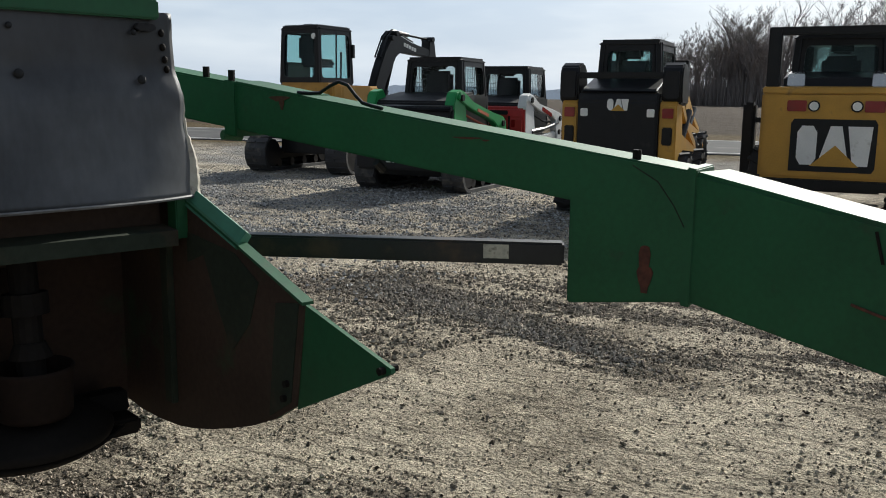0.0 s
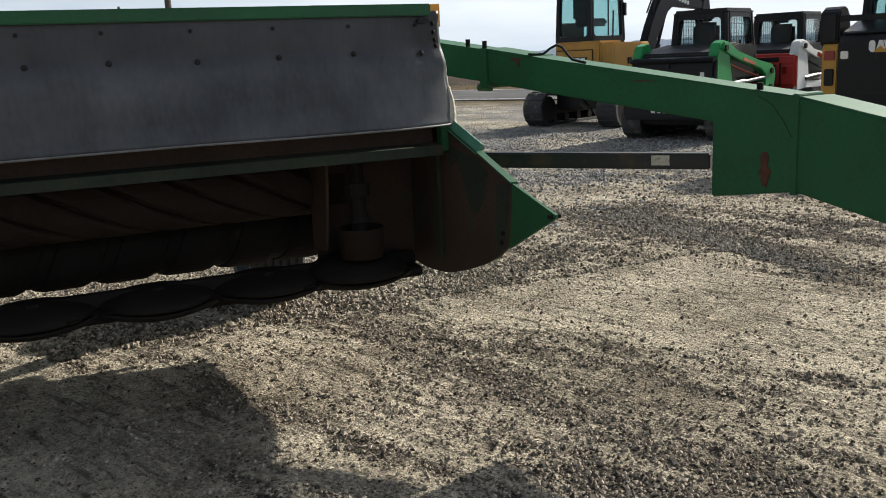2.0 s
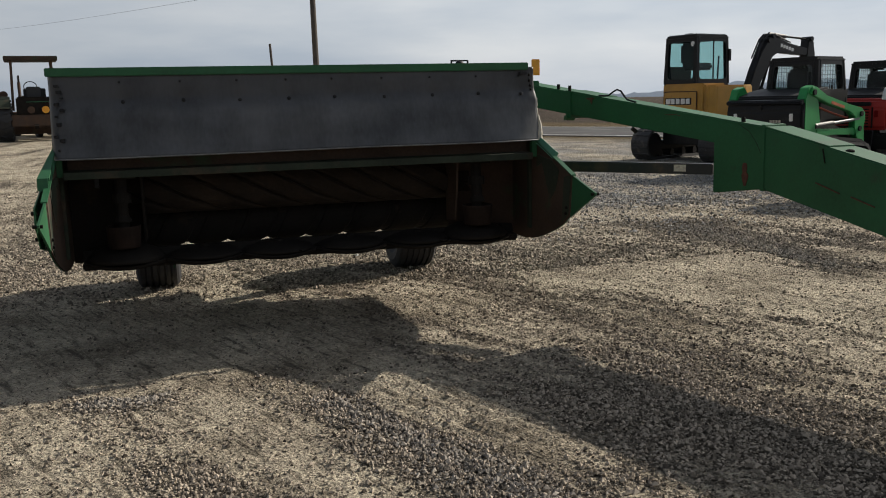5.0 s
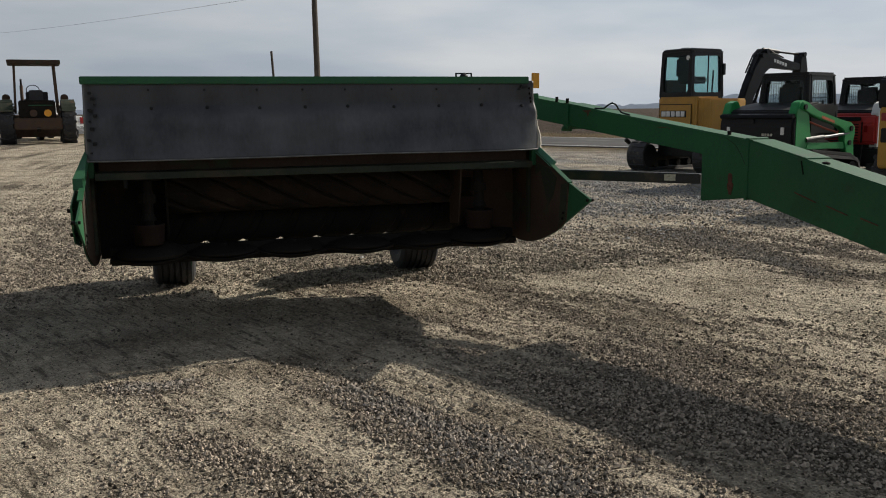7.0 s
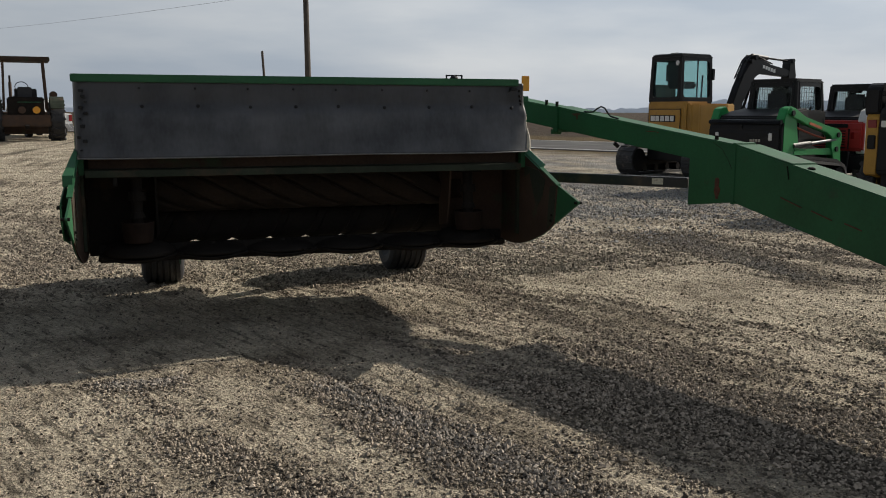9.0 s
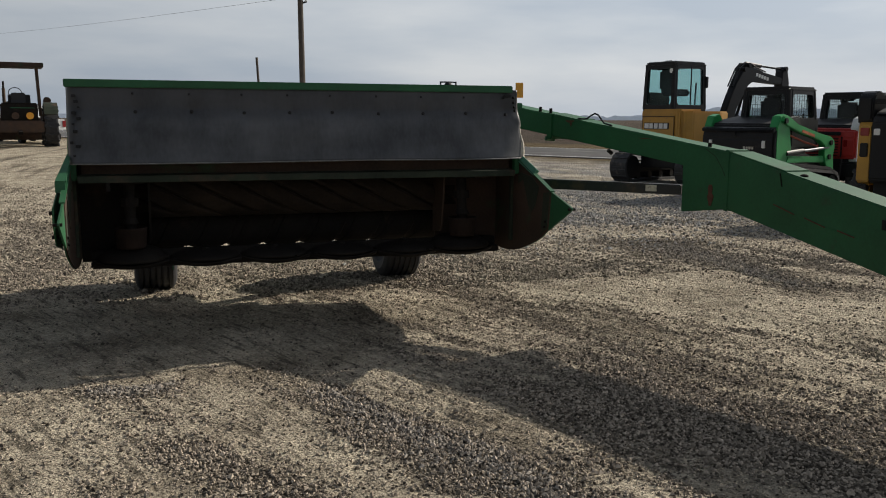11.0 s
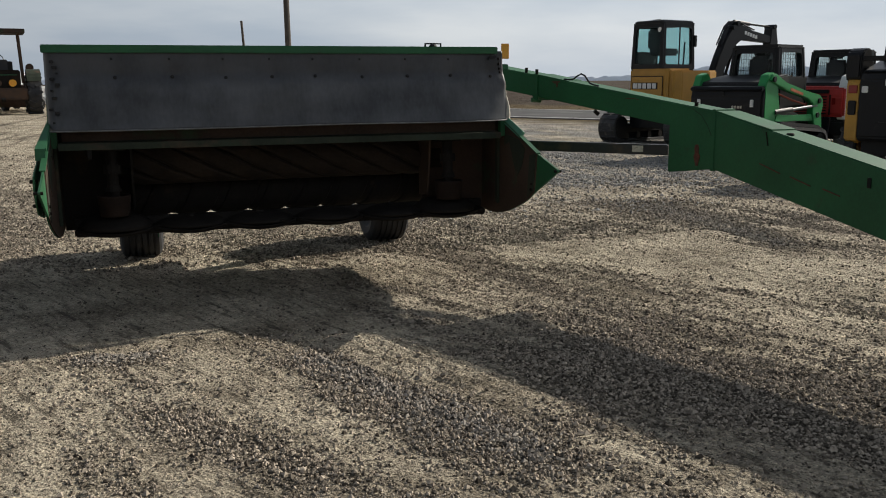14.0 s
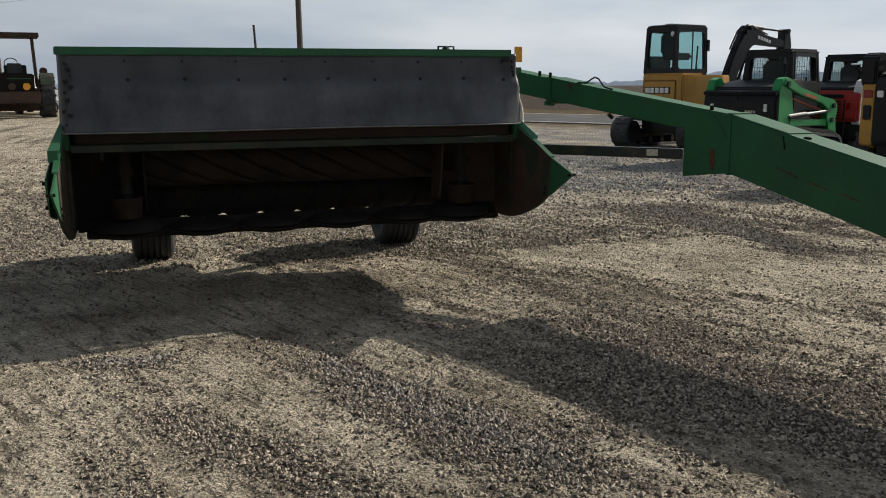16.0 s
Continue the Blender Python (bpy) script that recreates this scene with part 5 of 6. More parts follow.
def track_loader(m, label, body, arm_mat, tail_mat, arm_lift=0.0, red_grille=False):
    """A compact track loader seen from behind: tail door, cab, lift arms pivoted on rear posts, crawler tracks."""
    o = thing("track_loader", m, label, "track loader", "compact loaders parked in a row")
    for s in (-1, 1):
        track(o, s * 0.84 - (0.32 if s > 0 else 0), s * 0.84 + (0 if s > 0 else 0.32), 0.05, 1.95, 0.56)
    hull = B()
    prism(hull, [(0.12, 0.22), (0.06, 0.42), (0.10, 0.62), (0.16, 1.12), (0.72, 1.30), (0.8, 0.9), (2.05, 0.55), (2.05, 0.22)], -0.52, 0.52, bevel=0.02)
    part("hull", hull, BLACK_MATT, o)
    door = B()
    prism(door, [(0.10, 0.60), (0.04, 0.66), (0.03, 1.0), (0.07, 1.16), (0.18, 1.20), (0.2, 0.62)], -0.67, 0.67, bevel=0.035)
    tail = part("tail_door", door, tail_mat, o)
    for s in (-1, 1):
        part("tail_lamp", slab(B(), (s * 0.49 - 0.03, 0.016, 0.85), (s * 0.49 + 0.03, 0.04, 0.97), 0.006), LAMP_WHITE if not red_grille else LAMP_RED, tail)
    if red_grille:
        for k in range(7):
            part("louvre", slab(B(), (-0.46, 0.02, 0.68 + k * 0.05), (0.36, 0.045, 0.70 + k * 0.05), 0.006), BLACK_MATT, tail)
        part("recess", slab(B(), (-0.30, 0.012, 1.05), (0.40, 0.04, 1.12), 0.012), BLACK_MATT, tail)
        for x in (-0.5, 0.42):
            part("grille_edge", slab(B(), (x - 0.012, 0.015, 0.66), (x + 0.012, 0.04, 1.03), 0.005), BLACK_MATT, tail)
    else:
        for k in range(4):
            part("badge", slab(B(), (0.13 + 0.05 * k, 0.020, 0.825), (0.167 + 0.05 * k, 0.032, 0.87), 0.003), STICKER, tail, "pale model badge drawn as bars")
        part("latch", rod(B(), (-0.05, 0.02, 1.06), (-0.05, 0.05, 1.06), 0.035, seg=14), BLACK, tail)
        part("upper_lip", prism(B(), [(0.03, 1.10), (0.0, 1.13), (0.02, 1.17), (0.12, 1.19), (0.14, 1.12)], -0.66, 0.66, bevel=0.012), BLACK, tail)
    bumper = B()
    slab(bumper, (-0.78, 0.0, 0.30), (0.78, 0.16, 0.56), 0.03)
    bp = part("bumper", bumper, BLACK_MATT, o)
    if not red_grille:
        for k, w in enumerate((0.07, 0.06, 0.07, 0.06, 0.06, 0.07)):
            part("lettering", slab(B(), (-0.30 + k * 0.1, -0.006, 0.40), (-0.30 + k * 0.1 + w, 0.01, 0.47), 0.002), WHITE, bp, "white maker's letters drawn as bars")
    hood = B()
    prism(hood, [(0.14, 1.17), (0.16, 1.24), (0.5, 1.31), (0.98, 1.37), (0.98, 1.15)], -0.60, 0.60, bevel=0.025)
    part("engine_hood", hood, BLACK_MATT, o)
    cab(o, -0.49, 0.49, 0.82, 1.78, 0.85, 1.86, BLACK, taper=0.07, belt=0.46, pane=PANE_CLEAR, post=0.11, mesh_sides=True)
    for s in (-1, 1):
        post = B()
        prism(post, [(0.10, 0.58), (0.10, 1.18), (0.18, 1.36), (0.34, 1.40), (0.46, 1.26), (0.62, 0.62)], s * 0.53, s * 0.68, bevel=0.012)
        part("rear_post", post, body, o)
        arm = B()
        z = arm_lift
        prism(arm, [(0.18, 1.28), (0.26, 1.37), (0.36, 1.38), (0.72, 1.23), (1.45, 1.08 + z), (1.84, 1.02 + z), (1.94, 0.95 + z), (1.96, 0.84 + z), (1.92, 0.70 + z), (1.98, 0.34 + z), (1.86, 0.32 + z), (1.66, 0.56 + z), (1.60, 0.72 + z), (1.60, 0.88 + z), (1.42, 0.965 + z), (0.76, 1.10), (0.34, 1.22)], s * 0.60, s * 0.71, bevel=0.012)
        a = part("lift_arm", arm, arm_mat, o)
        for y, zz in ((1.80, 0.92 + z), (1.76, 0.68 + z), (0.29, 1.29)):
            part("pivot_pin", rod(B(), (s * 0.60, y, zz), (s * 0.735, y, zz), 0.045, seg=14), BLACK, a)
        if red_grille:
            part("lettering", slab(B(), (s * 0.712 - 0.004, -0.26, -0.035), (s * 0.712 + 0.004, 0.26, 0.035), m=pose(0, 1.08, 1.09, -13)), LAMP_RED, a, "red maker's letters drawn as a bar")
        else:
            part("decal", slab(B(), (s * 0.712 - 0.004, -0.20, -0.022), (s * 0.712 + 0.004, 0.22, 0.022), m=pose(0, 1.02, 1.085, -12)), DECAL_ORANGE, a, "orange warning stripe on the arm")
        part("lift_cylinder", rod(B(), (s * 0.66, 0.42, 0.76), (s * 0.67, 0.95, 0.79), 0.045, seg=14), BLACK, o)
        part("piston", rod(B(), (s * 0.67, 0.95, 0.79), (s * 0.69, 1.76, 0.84 + z), 0.026, seg=12), ROD_STEEL, o)
        part("link", prism(B(), [(0.40, 0.60), (0.46, 0.72), (1.10, 0.70), (1.66, 0.70 + z), (1.78, 0.66 + z), (1.72, 0.58 + z), (1.1, 0.60)], s * 0.62, s * 0.69, bevel=0.010), arm_mat, o)
        part("hose", pipe(B(), [(s * 0.62, 0.40, 1.10), (s * 0.64, 0.7, 1.02), (s * 0.64, 1.1, 0.93), (s * 0.63, 1.5, 0.86 + z)], 0.018), HOSE_RED if not red_grille else BLACK, o)
        part("track_guard", prism(B(), [(0.30, 0.56), (0.36, 0.62), (1.6, 0.52), (1.95, 0.36), (1.9, 0.32), (1.55, 0.46)], s * 0.70, s * 0.84, bevel=0.012), BLACK_MATT, o)
    part("cross_tube", rod(B(), (-0.62, 1.96, 0.5 + arm_lift), (0.62, 1.96, 0.5 + arm_lift), 0.05), body, o)
    plate = B()
    prism(plate, [(2.32, 0.12), (2.38, 0.12), (2.46, 0.62), (2.38, 0.62)], -0.62, 0.62, bevel=0.01)
    part("attachment_plate", plate, BLACK, o)
    if red_grille:
        buck = B()
        prism(buck, [(2.44, 0.10), (2.44, 0.66), (2.50, 0.68), (2.52, 0.20), (3.05, 0.13), (3.05, 0.10)], -0.86, 0.86)
        part("bucket", buck, BLACK_MATT, o)
    return o


def skid_steer(m, label, big_badge=False):
    """A wheeled skid steer seen from behind: yellow tail posts, rear door, boxed black lift-arm towers, cab with a rear window."""
    o = thing("skid_steer", m, label, "skid steer", "compact loaders parked in a row")
    for s in (-1, 1):
        for y in (0.52, 1.62):
            wheel(o, s * 0.75, y, 0.39, 0.26, YELLOW_LOADER, lugs=13)
    hull = B()
    prism(hull, [(0.18, 0.30), (0.14, 1.25), (0.7, 1.34), (0.8, 0.9), (2.05, 0.6), (2.1, 0.3)], -0.52, 0.52, bevel=0.015)
    part("hull", hull, BLACK_MATT, o)
    for s in (-1, 1):
        side = B()
        prism(side, [(0.20, 0.46), (0.06, 0.52), (0.05, 1.30), (0.10, 1.36), (0.40, 1.36), (0.52, 0.98), (1.85, 0.74), (1.9, 0.5)], s * 0.54, s * 0.76, bevel=0.018)
        sd = part("side_post", side, YELLOW_LOADER, o)
        part("tail_lamp", slab(B(), (s * 0.65 - 0.07, 0.03, 1.16), (s * 0.65 + 0.07, 0.058, 1.27), 0.006), LAMP_RED, sd)
        part("vent", slab(B(), (s * 0.65 - 0.065, 0.03, 0.86), (s * 0.65 + 0.065, 0.058, 1.06), 0.012), BLACK, sd)
    if big_badge:
        door = B()
        slab(door, (-0.76, 0.0, 0.45), (0.76, 0.10, 1.40), 0.03)
        d = part("tail_door", door, YELLOW_LOADER, o)
        part("top_rim", prism(B(), [(0.0, 1.38), (0.02, 1.45), (0.22, 1.47), (0.22, 1.36)], -0.76, 0.76, bevel=0.012), YELLOW_LOADER, d)
        for s in (-1, 1):
            part("work_lamp", rod(B(), (s * 0.215, -0.02, 1.25), (s * 0.215, 0.02, 1.25), 0.062, seg=16), BLACK, d)
            part("lamp_lens", rod(B(), (s * 0.215, -0.027, 1.25), (s * 0.215, -0.015, 1.25), 0.047, seg=16), LAMP_WHITE, d)
            part("tail_lamp", slab(B(), (s * 0.39 - 0.10, -0.02, 1.19), (s * 0.39 + 0.10, 0.0, 1.31), 0.008), LAMP_RED, d)
        z0, y = 0.62, -0.008
        decal = B()
        pts = [(-0.60, z0), (0.56, z0), (0.60, z0 + 0.04), (0.60, z0 + 0.43), (0.56, z0 + 0.47), (-0.56, z0 + 0.47), (-0.60, z0 + 0.43), (-0.60, z0 + 0.04)]
        prism(decal, [(0.725 * a, 1.11 + (b - 1.09) * 1.22) for a, b in pts], y, 0.004, "y")
        dc = part("decal", decal, BLACK_MATT, d, "scratched black maker's decal")
        logo = [("mark_block", [(-0.50, z0 + 0.12), (-0.44, z0 + 0.06), (-0.28, z0 + 0.06), (-0.22, z0 + 0.12), (-0.22, z0 + 0.35), (-0.28, z0 + 0.41), (-0.44, z0 + 0.41), (-0.50, z0 + 0.35)], WHITE),
                ("mark_wedge", [(-0.20, z0 + 0.06), (-0.04, z0 + 0.41), (0.12, z0 + 0.41), (0.24, z0 + 0.06)], WHITE),
                ("mark_bar", [(0.20, z0 + 0.41), (0.54, z0 + 0.41), (0.50, z0 + 0.06), (0.29, z0 + 0.06)], WHITE),
                ("mark_triangle", [(-0.30, z0 + 0.05), (0.04, z0 + 0.24), (0.38, z0 + 0.05)], YELLOW_LOADER)]
        for k, (nm, q, mt) in enumerate(logo):
            part(nm, prism(B(), [(0.725 * a, 1.11 + (b - 1.09) * 1.22) for a, b in q], y - 0.004 - 0.002 * (k == 3), y + 0.001, "y"), mt, dc)
        part("sill", slab(B(), (-0.72, 0.02, 0.33), (0.72, 0.2, 0.46), 0.02), BLACK, o)
    else:
        door = B()
        prism(door, [(0.05, 0.50), (0.0, 0.56), (0.0, 1.34), (0.05, 1.44), (0.16, 1.46), (0.16, 0.50)], -0.53, 0.53, bevel=0.02)
        d = part("tail_door", door, BLACK_MATT, o)
        for s in (-1, 1):
            part("work_lamp", slab(B(), (s * 0.44 - 0.05, -0.012, 1.17), (s * 0.44 + 0.05, 0.01, 1.26), 0.008), LAMP_WHITE, d)
        part("handle", slab(B(), (-0.24, -0.012, 0.75), (0.24, 0.006, 0.77), 0.003), BLACK, d)
        z0, y = 1.24, -0.004
        logo = [("mark_block", [(-0.13, z0 + 0.03), (-0.10, z0), (-0.06, z0), (-0.05, z0 + 0.03), (-0.05, z0 + 0.10), (-0.07, z0 + 0.13), (-0.11, z0 + 0.13), (-0.13, z0 + 0.10)], WHITE),
                ("mark_wedge", [(-0.045, z0), (-0.005, z0 + 0.13), (0.04, z0 + 0.13), (0.08, z0)], WHITE),
                ("mark_bar", [(0.05, z0 + 0.13), (0.15, z0 + 0.13), (0.135, z0), (0.09, z0)], WHITE),
                ("mark_triangle", [(-0.08, z0 - 0.005), (0.015, z0 + 0.07), (0.11, z0 - 0.005)], YELLOW_LOADER)]
        for k, (nm, q, mt) in enumerate(logo):
            part(nm, prism(B(), q, y - 0.003 - 0.002 * (k == 3), y + 0.008, "y"), mt, d)
        part("hood_plate", prism(B(), [(0.02, 1.45), (0.06, 1.48), (0.62, 1.62), (0.62, 1.40)], -0.5, 0.5, bevel=0.015), BLACK, o)
        part("cross_bar", slab(B(), (-0.62, 0.10, 1.60), (0.62, 0.16, 1.67), 0.015), BLACK, o)
    cw = 0.54 if big_badge else 0.46
    cab(o, -cw, cw, 0.52, 1.62, 1.0, 2.06, BLACK, taper=0.06, belt=0.52 if big_badge else 0.40, pane=PANE, post=0.13)
    for s in (-1, 1):
        tower = B()
        top = 2.1 if big_badge else 1.78
        if big_badge:
            prism(tower, [(0.10, 1.40), (0.12, top), (0.26, top), (0.36, 1.40)], s * 0.60, s * 0.74, bevel=0.012)
        else:
            prism(tower, [(0.12, 1.32), (0.08, 1.42), (0.08, 1.66), (0.13, 1.74), (0.22, top), (0.36, top), (0.46, 1.70), (0.56, 1.42), (0.5, 1.30)], s * 0.55, s * 0.81, bevel=0.02)
            part("tower_plate", prism(B(), rrect(-0.09, 0.09, 1.38, 1.68, 0.03), 0.060, 0.085, "y"), BLACK_MATT, o).location.x = s * 0.68
        part("arm_tower", tower, BLACK, o)
        arm = B()
        prism(arm, [(0.22, 1.40), (0.28, 1.50), (0.5, 1.48), (1.2, 1.08), (1.8, 0.86), (2.2, 0.42), (2.08, 0.38), (1.72, 0.77), (1.15, 0.98), (0.45, 1.37)], s * 0.64, s * 0.72, bevel=0.012)
        part("lift_arm", arm, YELLOW_LOADER, o)
        part("lift_cylinder", rod(B(), (s * 0.70, 0.5, 0.72), (s * 0.70, 1.25, 1.22), 0.05, seg=12), BLACK, o)
    if big_badge:
        part("side_guard", slab(B(), (-0.99, 0.30, 0.30), (-0.85, 0.52, 1.28), 0.03), BLACK_MATT, o)
        part("guard_bracket", slab(B(), (-0.86, 0.34, 1.05), (-0.74, 0.40, 1.11), 0.01), BLACK, o)
        part("top_bar", slab(B(), (-0.74, 0.13, 2.02), (0.74, 0.24, 2.11), 0.012), BLACK, o)
        part("hood_plate", prism(B(), [(0.16, 1.44), (0.2, 1.56), (0.62, 1.64), (0.62, 1.42)], -0.56, 0.56, bevel=0.012), BLACK, o)
        for s in (-1, 1):
            part("cowl", prism(B(), [(0.15, 1.46), (0.17, 1.60), (0.4, 1.64), (0.4, 1.46)], s * 0.34, s * 0.52, bevel=0.012), CHROME, o, "bare bright metal cowl")
    plate = B()
    prism(plate, [(2.3, 0.14), (2.36, 0.14), (2.44, 0.66), (2.36, 0.66)], -0.6, 0.6, bevel=0.01)
    part("attachment_plate", plate, BLACK, o)
    return o


ROW = -68.3
track_loader(pose(7.535, 13.475, 0, 0, 0, ROW), "black compact track loader with bright green lift arms", BRIGHT_GREEN, BRIGHT_GREEN, BLACK_MATT)
track_loader(pose(9.98, 14.36, 0, 0, 0, ROW) @ Matrix.Diagonal((0.98, 0.98, 0.98, 1.0)), "white compact track loader with red slatted tail door", WHITE, WHITE, RED, 0.05, True)
skid_steer(pose(7.60, 10.05, 0, 0, 0, ROW) @ Matrix.Diagonal((0.83, 0.83, 0.95, 1.0)), "yellow skid steer loader with black tail door and lift-arm towers")
c3 = skid_steer(pose(9.35, 8.45, 0, 0, 0, ROW), "yellow skid steer loader with large black tail decal", True)
copy_thing(c3, pose(12.89, 13.30, 0, 0, 0, ROW) @ Matrix.Diagonal((0.93, 0.93, 0.93, 1.0)))


def excavator(m):
    o = thing("excavator", m, "yellow and black compact excavator with glazed cab and folded boom", "excavator")
    for s in (-1, 1):
        track(o, s * 0.98 - 0.22 - (0.4 if s > 0 else 0), s * 0.98 - 0.22 + (0 if s > 0 else 0.4), -1.15, 1.15, 0.62, 38)
    part("undercarriage", slab(B(), (-0.82, -0.6, 0.3), (0.38, 0.6, 0.62), 0.03), BLACK, o)
    part("slew_ring", rod(B(), (0, 0, 0.6), (0, 0, 0.74), 0.5, seg=24), BLACK, o)
    blade = B()
    prism(blade, [(1.55, 0.08), (1.62, 0.08), (1.68, 0.42), (1.58, 0.42)], -1.2, 0.76, bevel=0.01)
    part("dozer_blade", blade, YELLOW, o)
    turn = pose(0, 0, 0, 0, 0, -10)

    def up(name, bm, material, label="", parent=None):
        bmesh.ops.transform(bm, matrix=turn, verts=bm.verts)
        return part(name, bm, material, parent or o, label)
    up("deck", prism(B(), [(-0.72, -0.6), (-0.6, -0.74), (0.1, -0.74), (0.26, -0.6), (0.3, 1.0), (-0.74, 1.0)], 0.70, 0.80, "z", 0.01), BLACK)
    tail = B()
    prism(tail, [(-0.72, -0.1), (-0.72, -0.70), (-0.66, -0.76), (0.32, -0.76), (0.38, -0.72), (0.38, -0.1)], 0.78, 1.51, "z", 0.035)
    tl = up("counterweight", tail, YELLOW, "yellow counterweight with maker's panel")
    tail2 = B()
    prism(tail2, [(0.388, -0.72), (0.44, -0.68), (0.49, -0.5), (0.50, 0.30), (0.42, 0.62), (0.2, 0.75), (-0.4, 0.75), (-0.4, -0.05), (0.388, -0.05)], 0.78, 1.47, "z", 0.05)
    up("engine_cover", tail2, YELLOW)
    frame_ = B()
    prism(frame_, [(-0.64, 0.90), (0.24, 0.90), (0.24, 1.37), (-0.64, 1.37)], -0.776, -0.755, "y", 0.012)
    up("access_panel", frame_, YELLOW, parent=tl)
    for k, w in enumerate((0.085, 0.07, 0.07, 0.075, 0.07)):
        up("lettering", slab(B(), (-0.565 + k * 0.132, -0.788, 1.115), (-0.565 + k * 0.132 + w * 1.4, -0.774, 1.22), 0.002), WHITE, "white maker's letters drawn as bars", tl)
    for lo, hi in (((-0.635, 1.35), (0.235, 1.363)), ((-0.635, 0.905), (0.235, 0.918)), ((-0.635, 0.918), (-0.622, 1.35)), ((0.222, 0.918), (0.235, 1.35))):
        up("panel_seam", slab(B(), (lo[0], -0.780, lo[1]), (hi[0], -0.774, hi[1])), BLACK, parent=tl)
    up("letter_band", slab(B(), (-0.59, -0.782, 1.10), (0.10, -0.772, 1.235), 0.002), BLACK, parent=tl)
    up("latch", slab(B(), (0.485, -0.12, 1.08), (0.51, 0.0, 1.20), 0.01), BLACK)
    up("lock", slab(B(), (-0.32, -0.785, 0.95), (-0.26, -0.77, 1.01), 0.005), BLACK, parent=tl)
    c = cab(o, -0.72, 0.14, -0.70, 0.25, 1.5, 2.46, BLACK, taper=0.03, belt=0.08, pane=PANE, post=0.085)
    c.matrix_local = turn
    part("far_panel", slab(B(), (-0.69, -0.62, 1.52), (-0.62, 0.0, 1.86), 0.02), SEAT, c)
    part("mirror", slab(B(), (0.12, 0.20, 1.95), (0.17, 0.27, 2.18), 0.01), BLACK, c)
    part("door_bar", rod(B(), (0.118, -0.20, 1.60), (0.118, -0.20, 2.36), 0.014, seg=8), BLACK, c)
    # light caught on the black roof, added as a pale sheet
    part("roof_glint", slab(B(), (-0.66, -0.64, 2.461), (0.08, 0.19, 2.475), 0.006), ROOF_GLINT, c, "light on top of the cab roof, painted pale grey")
    part("mirror", slab(B(), (-1.02, 0.5, 1.85), (-0.95, 0.58, 2.05), 0.01), BLACK, c)
    part("emblem", rod(B(), (0.02, -0.682, 2.28), (0.02, -0.676, 2.28), 0.05, seg=16), WHITE, c, "round maker's emblem drawn plain")
    boom = B()
    prism(boom, [(0.68, 1.20), (0.93, 1.78), (1.10, 2.09), (1.30, 2.35), (1.42, 2.43), (1.60, 2.41), (2.0, 2.31), (2.70, 2.20), (2.72, 2.06), (2.3, 2.08), (1.80, 2.11), (1.60, 2.10), (1.47, 2.02), (1.14, 1.52), (0.98, 1.1)], 0.04, 0.22, bevel=0.015)
    bo = up("boom", boom, BLACK, "black cranked boom")
    for k in range(5):
        up("lettering", slab(B(), (0.221, 1.70 + k * 0.088, 2.225 - k * 0.02), (0.228, 1.765 + k * 0.088, 2.295 - k * 0.02)), WHITE, "white maker's letters drawn as bars", bo)
    up("boom_cylinder", rod(B(), (0.13, 0.95, 0.95), (0.13, 1.25, 1.4), 0.06, seg=12), BLACK)
    up("boom_piston", rod(B(), (0.13, 1.25, 1.4), (0.13, 1.46, 1.92), 0.03, seg=10), DARK_STEEL)
    up("arm_cylinder", rod(B(), (0.13, 1.44, 2.49), (0.13, 1.95, 2.45), 0.042, seg=12), BLACK)
    up("arm_piston", rod(B(), (0.13, 1.95, 2.45), (0.13, 2.68, 2.41), 0.020, seg=10), DARK_STEEL)
    arm = B()
    prism(arm, [(2.57, 2.04), (2.60, 2.37), (2.69, 2.45), (2.76, 2.43), (2.84, 2.1), (2.80, 1.2), (2.66, 1.2)], 0.03, 0.23, bevel=0.012)
    up("arm", arm, BLACK)
    for y, z in ((1.46, 2.45), (2.69, 2.41), (1.33, 2.36)):
        up("pin", rod(B(), (0.0, y, z), (0.26, y, z), 0.05, seg=12), BLACK)
    buck = B()
    prism(buck, [(2.76, 1.2), (3.16, 1.22), (3.28, 0.9), (3.11, 0.6), (2.71, 0.55), (2.46, 0.75), (2.76, 0.7), (2.96, 0.85), (2.96, 1.0)], -0.17, 0.43)
    up("bucket", buck, BLACK_MATT)
    for x in (0.06, 0.11, 0.19):
        up("hose", pipe(B(), [(x, 1.0, 2.0), (x, 1.22, 2.38), (x, 1.36, 2.49), (x, 1.54, 2.49), (x, 1.72, 2.42), (x, 2.05, 2.33)], 0.016, 6), BLACK)
    return o


excavator(pose(9.08, 17.085, 0, 0, 0, -65))


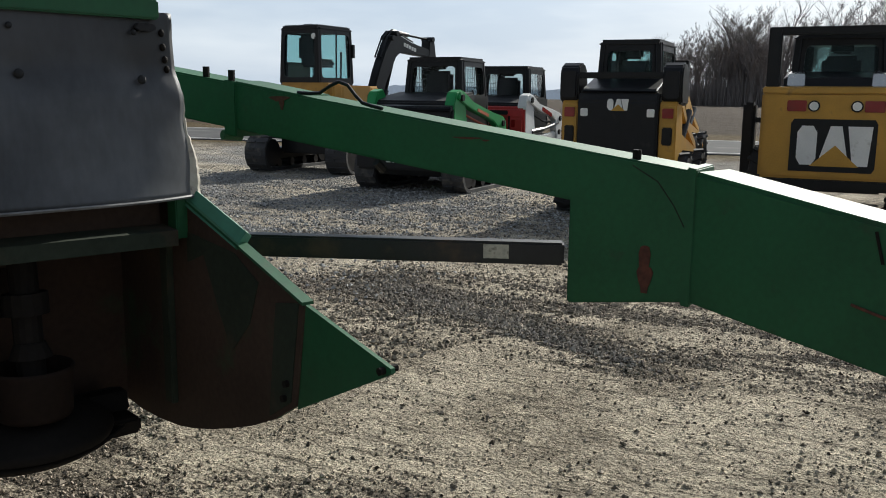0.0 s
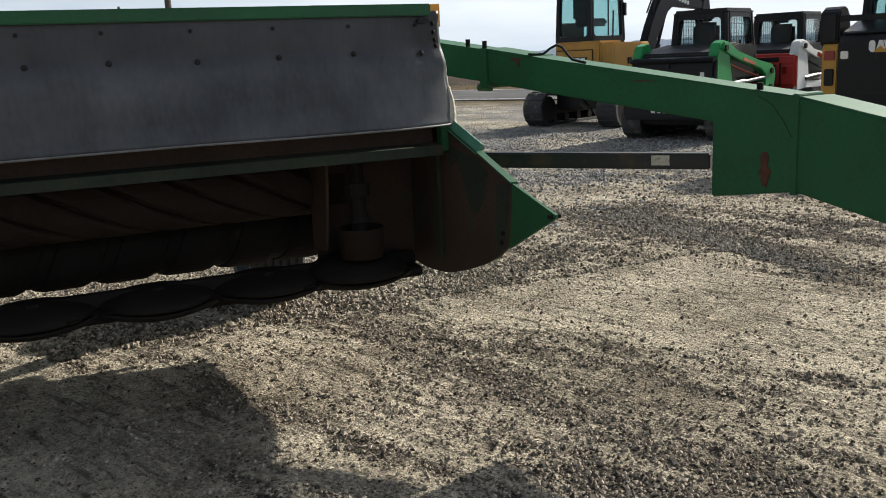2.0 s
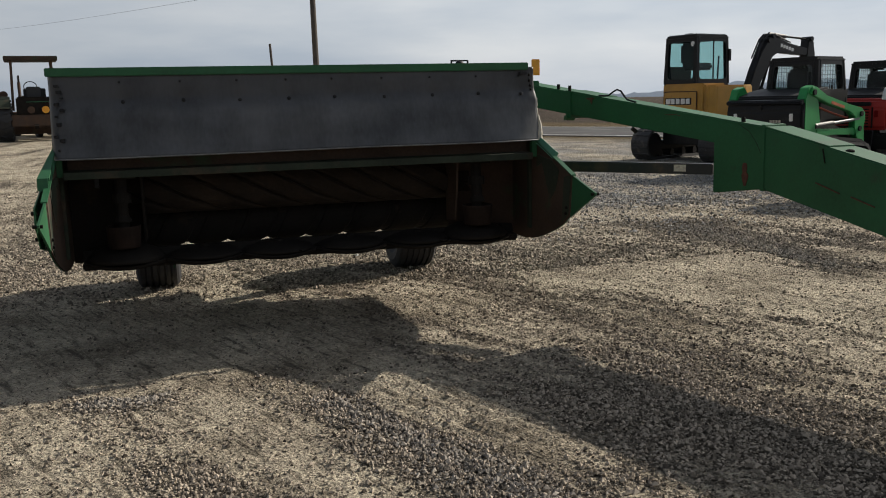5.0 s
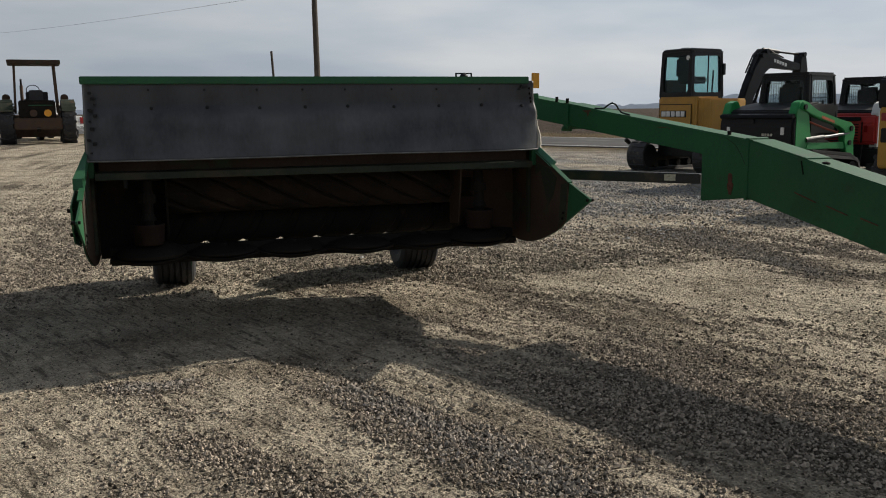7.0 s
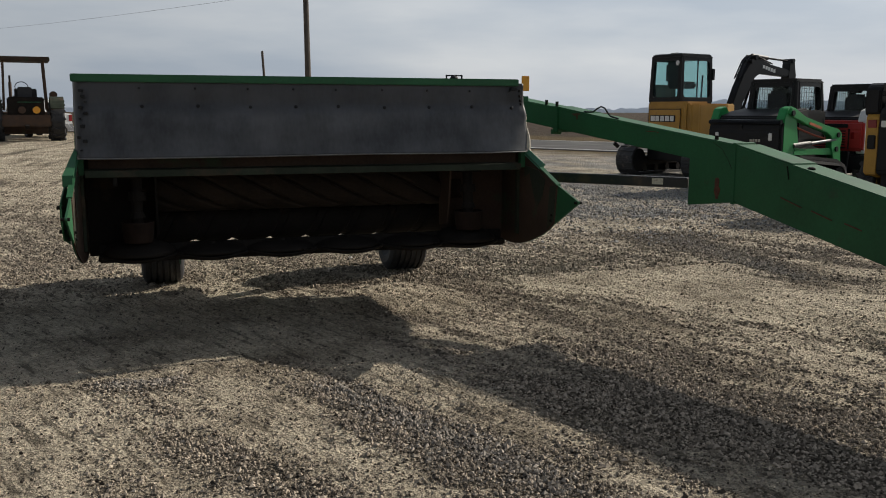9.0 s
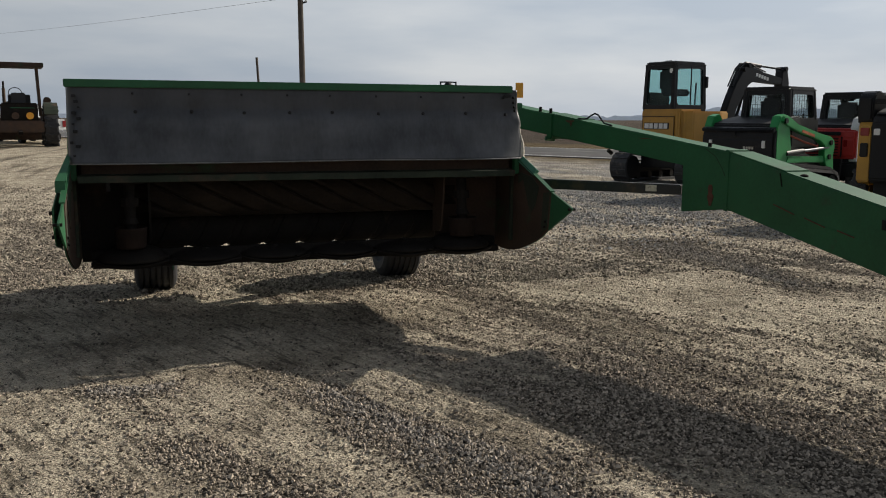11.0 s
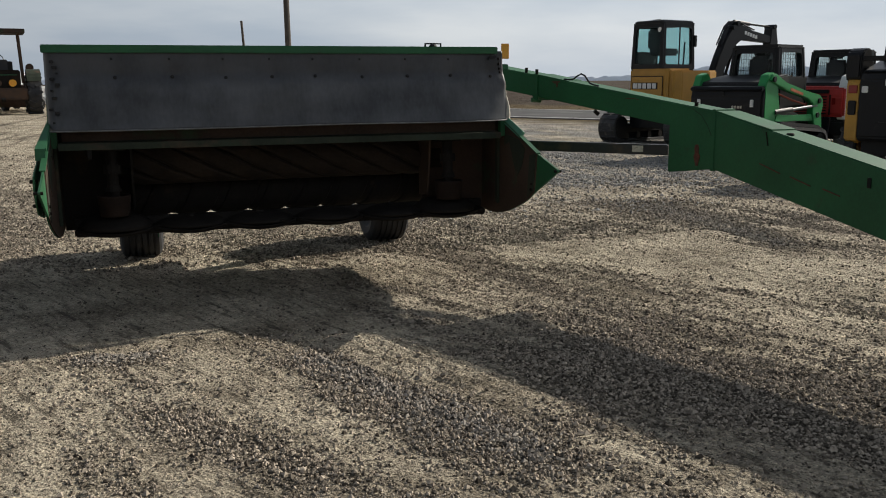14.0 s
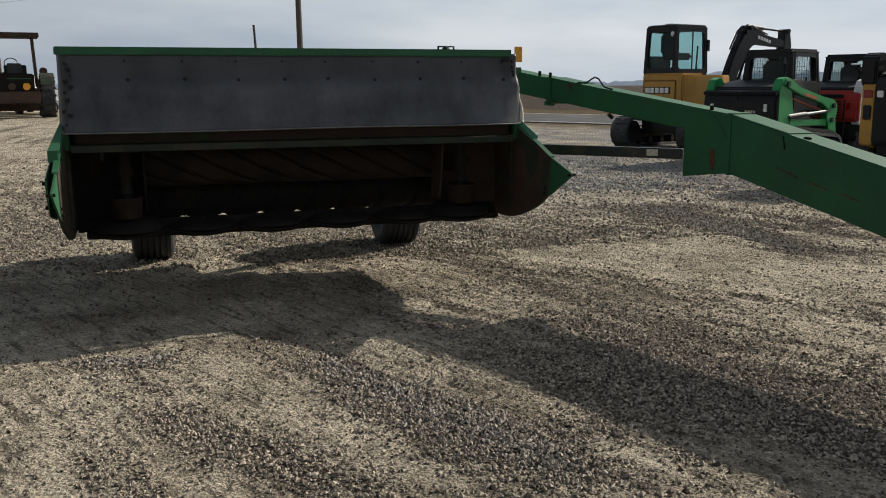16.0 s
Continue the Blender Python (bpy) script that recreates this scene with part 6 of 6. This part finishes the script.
def old_loader(m):
    o = thing("wheel_loader", m, "old rusty yellow wheel loader with open roll-bar canopy", "wheel loader")
    for s in (-1, 1):
        for y, r in ((0.55, 0.88), (3.1, 0.82)):
            wheel(o, s * 1.22, y, r, 0.56, YELLOW_OLD, lugs=15, rim=0.5)
    ch = B()
    prism(ch, [(0.0, 0.75), (-0.1, 1.25), (0.3, 1.65), (1.0, 1.7), (1.4, 1.35), (4.2, 1.45), (4.3, 0.8)], -0.62, 0.62, bevel=0.03)
    part("chassis", ch, YELLOW_OLD, o)
    rear = B()
    slab(rear, (-0.95, -0.3, 0.62), (0.95, 0.1, 1.12), 0.04)
    part("rear_weight", rear, YELLOW_OLD, o)
    part("drawbar", bar(B(), (0, -0.7, 0.6), (0, 0.1, 0.7), 0.16, 0.12, 0.01), DARK_STEEL, o)
    for s in (-1, 1):
        fen = B()
        prism(fen, ring(0.55, 0.9, 1.0, 30, 150, 10) + ring(0.55, 0.9, 0.96, 150, 30, 10), s * 0.95, s * 1.5)
        part("fender", fen, GREEN_DIRTY, o)
        part("tail_lamp", rod(B(), (s * 0.28 + 0.12, -0.34, 1.32), (s * 0.28 + 0.12, -0.20, 1.32), 0.15, seg=14), ORANGE if s > 0 else YELLOW_OLD, o)
        for y in (0.35, 1.75):
            part("canopy_post", bar(B(), (s * 0.85, y, 1.3), (s * 0.78, y, 3.40), 0.09, 0.09, 0.01), YELLOW_OLD, o)
        part("lift_arm", bar(B(), (s * 0.62, 2.2, 1.7), (s * 0.62, 4.6, 0.9), 0.14, 0.22, 0.01), YELLOW_OLD, o)
    part("engine_block", slab(B(), (-0.72, -0.2, 0.95), (0.72, 1.0, 1.86), 0.05), DARK_STEEL, o)
    part("rear_hood", prism(B(), [(-0.22, 1.62), (-0.16, 1.76), (0.25, 1.80), (0.25, 1.60)], -0.35, 0.62, bevel=0.02), GREEN, o, "faded green rear hood")
    part("canopy", slab(B(), (-1.04, 0.05, 3.38), (1.04, 2.05, 3.56), 0.02), RUST, o)
    seat = B()
    slab(seat, (-0.28, 0.65, 1.75), (0.28, 1.15, 1.9), 0.03)
    slab(seat, (-0.28, 0.6, 1.85), (0.28, 0.7, 2.3), 0.03)
    part("seat", seat, SEAT, o)
    dash = B()
    slab(dash, (-0.4, 1.65, 1.6), (0.5, 1.95, 2.25), 0.03)
    part("dashboard", dash, BLACK, o)
    sw = B()
    pts = [(0.26 * math.cos(k * math.pi / 12) - 0.1, 1.45 + 0.1 * math.sin(k * math.pi / 12), 2.32 + 0.22 * math.sin(k * math.pi / 12)) for k in range(25)]
    pipe(sw, pts, 0.018, 6)
    rod(sw, (-0.1, 1.45, 2.32), (-0.1, 1.7, 2.1), 0.02, seg=8)
    part("steering_wheel", sw, BLACK, o)
    part("exhaust", rod(B(), (-0.55, 2.8, 1.4), (-0.55, 2.8, 2.55), 0.07, seg=12), YELLOW_OLD, o)
    part("exhaust_tip", rod(B(), (-0.55, 2.8, 2.5), (-0.55, 2.8, 2.85), 0.045, seg=10), DARK_STEEL, o)
    part("engine_hood", slab(B(), (-0.55, 2.1, 1.4), (0.55, 4.1, 1.95), 0.08), YELLOW_OLD, o)
    for s in (-1, 1):
        part("work_lamp", rod(B(), (s * 1.2, 2.5, 2.0), (s * 1.2, 2.62, 2.0), 0.17, seg=14), YELLOW_OLD, o)
    bk = B()
    prism(bk, [(4.6, 0.2), (4.6, 1.2), (4.7, 1.25), (4.75, 0.35), (5.6, 0.3), (5.6, 0.2)], -1.4, 1.4)
    part("bucket", bk, RUST, o)
    return o


old_loader(pose(-6.9, 42.7, 0, 0, 0, 8))


def pickup(m):
    o = thing("pickup_truck", m, "white pickup truck parked behind the wheel loader", "truck")
    for s in (-1, 1):
        for y in (1.0, 4.4):
            wheel(o, s * 0.82, y, 0.39, 0.27, CHROME, ribs=4)
    body = B()
    prism(body, [(0.0, 0.55), (0.0, 1.15), (1.95, 1.18), (2.05, 1.22), (4.2, 1.2), (5.6, 1.05), (5.7, 0.55)], -0.98, 0.98, bevel=0.05)
    part("body", body, WHITE, o)
    cabin = B()
    prism(cabin, [(1.9, 1.18), (2.15, 1.86), (3.6, 1.9), (4.35, 1.2)], -0.86, 0.86, bevel=0.06)
    cb = part("cabin", cabin, WHITE, o)
    part("rear_window", prism(B(), [(2.0, 1.30), (2.17, 1.76), (2.18, 1.76), (2.02, 1.30)], -0.68, 0.68), BLACK, cb)
    for s in (-1, 1):
        part("side_window", prism(B(), [(2.3, 1.28), (2.42, 1.74), (3.5, 1.76), (4.0, 1.28)], s * 0.855, s * 0.875), BLACK, cb)
        part("tail_lamp", slab(B(), (s * 0.88 - 0.08, -0.02, 0.78), (s * 0.88 + 0.08, 0.04, 1.1), 0.01), LAMP_RED, o)
    part("bumper", slab(B(), (-0.95, -0.12, 0.45), (0.95, 0.03, 0.66), 0.03), CHROME, o)
    part("tailgate_handle", slab(B(), (-0.12, -0.03, 0.98), (0.12, 0.01, 1.05), 0.01), BLACK, o)
    return o


pickup(pose(-6.5, 48.5, 0, 0, 0, 25))
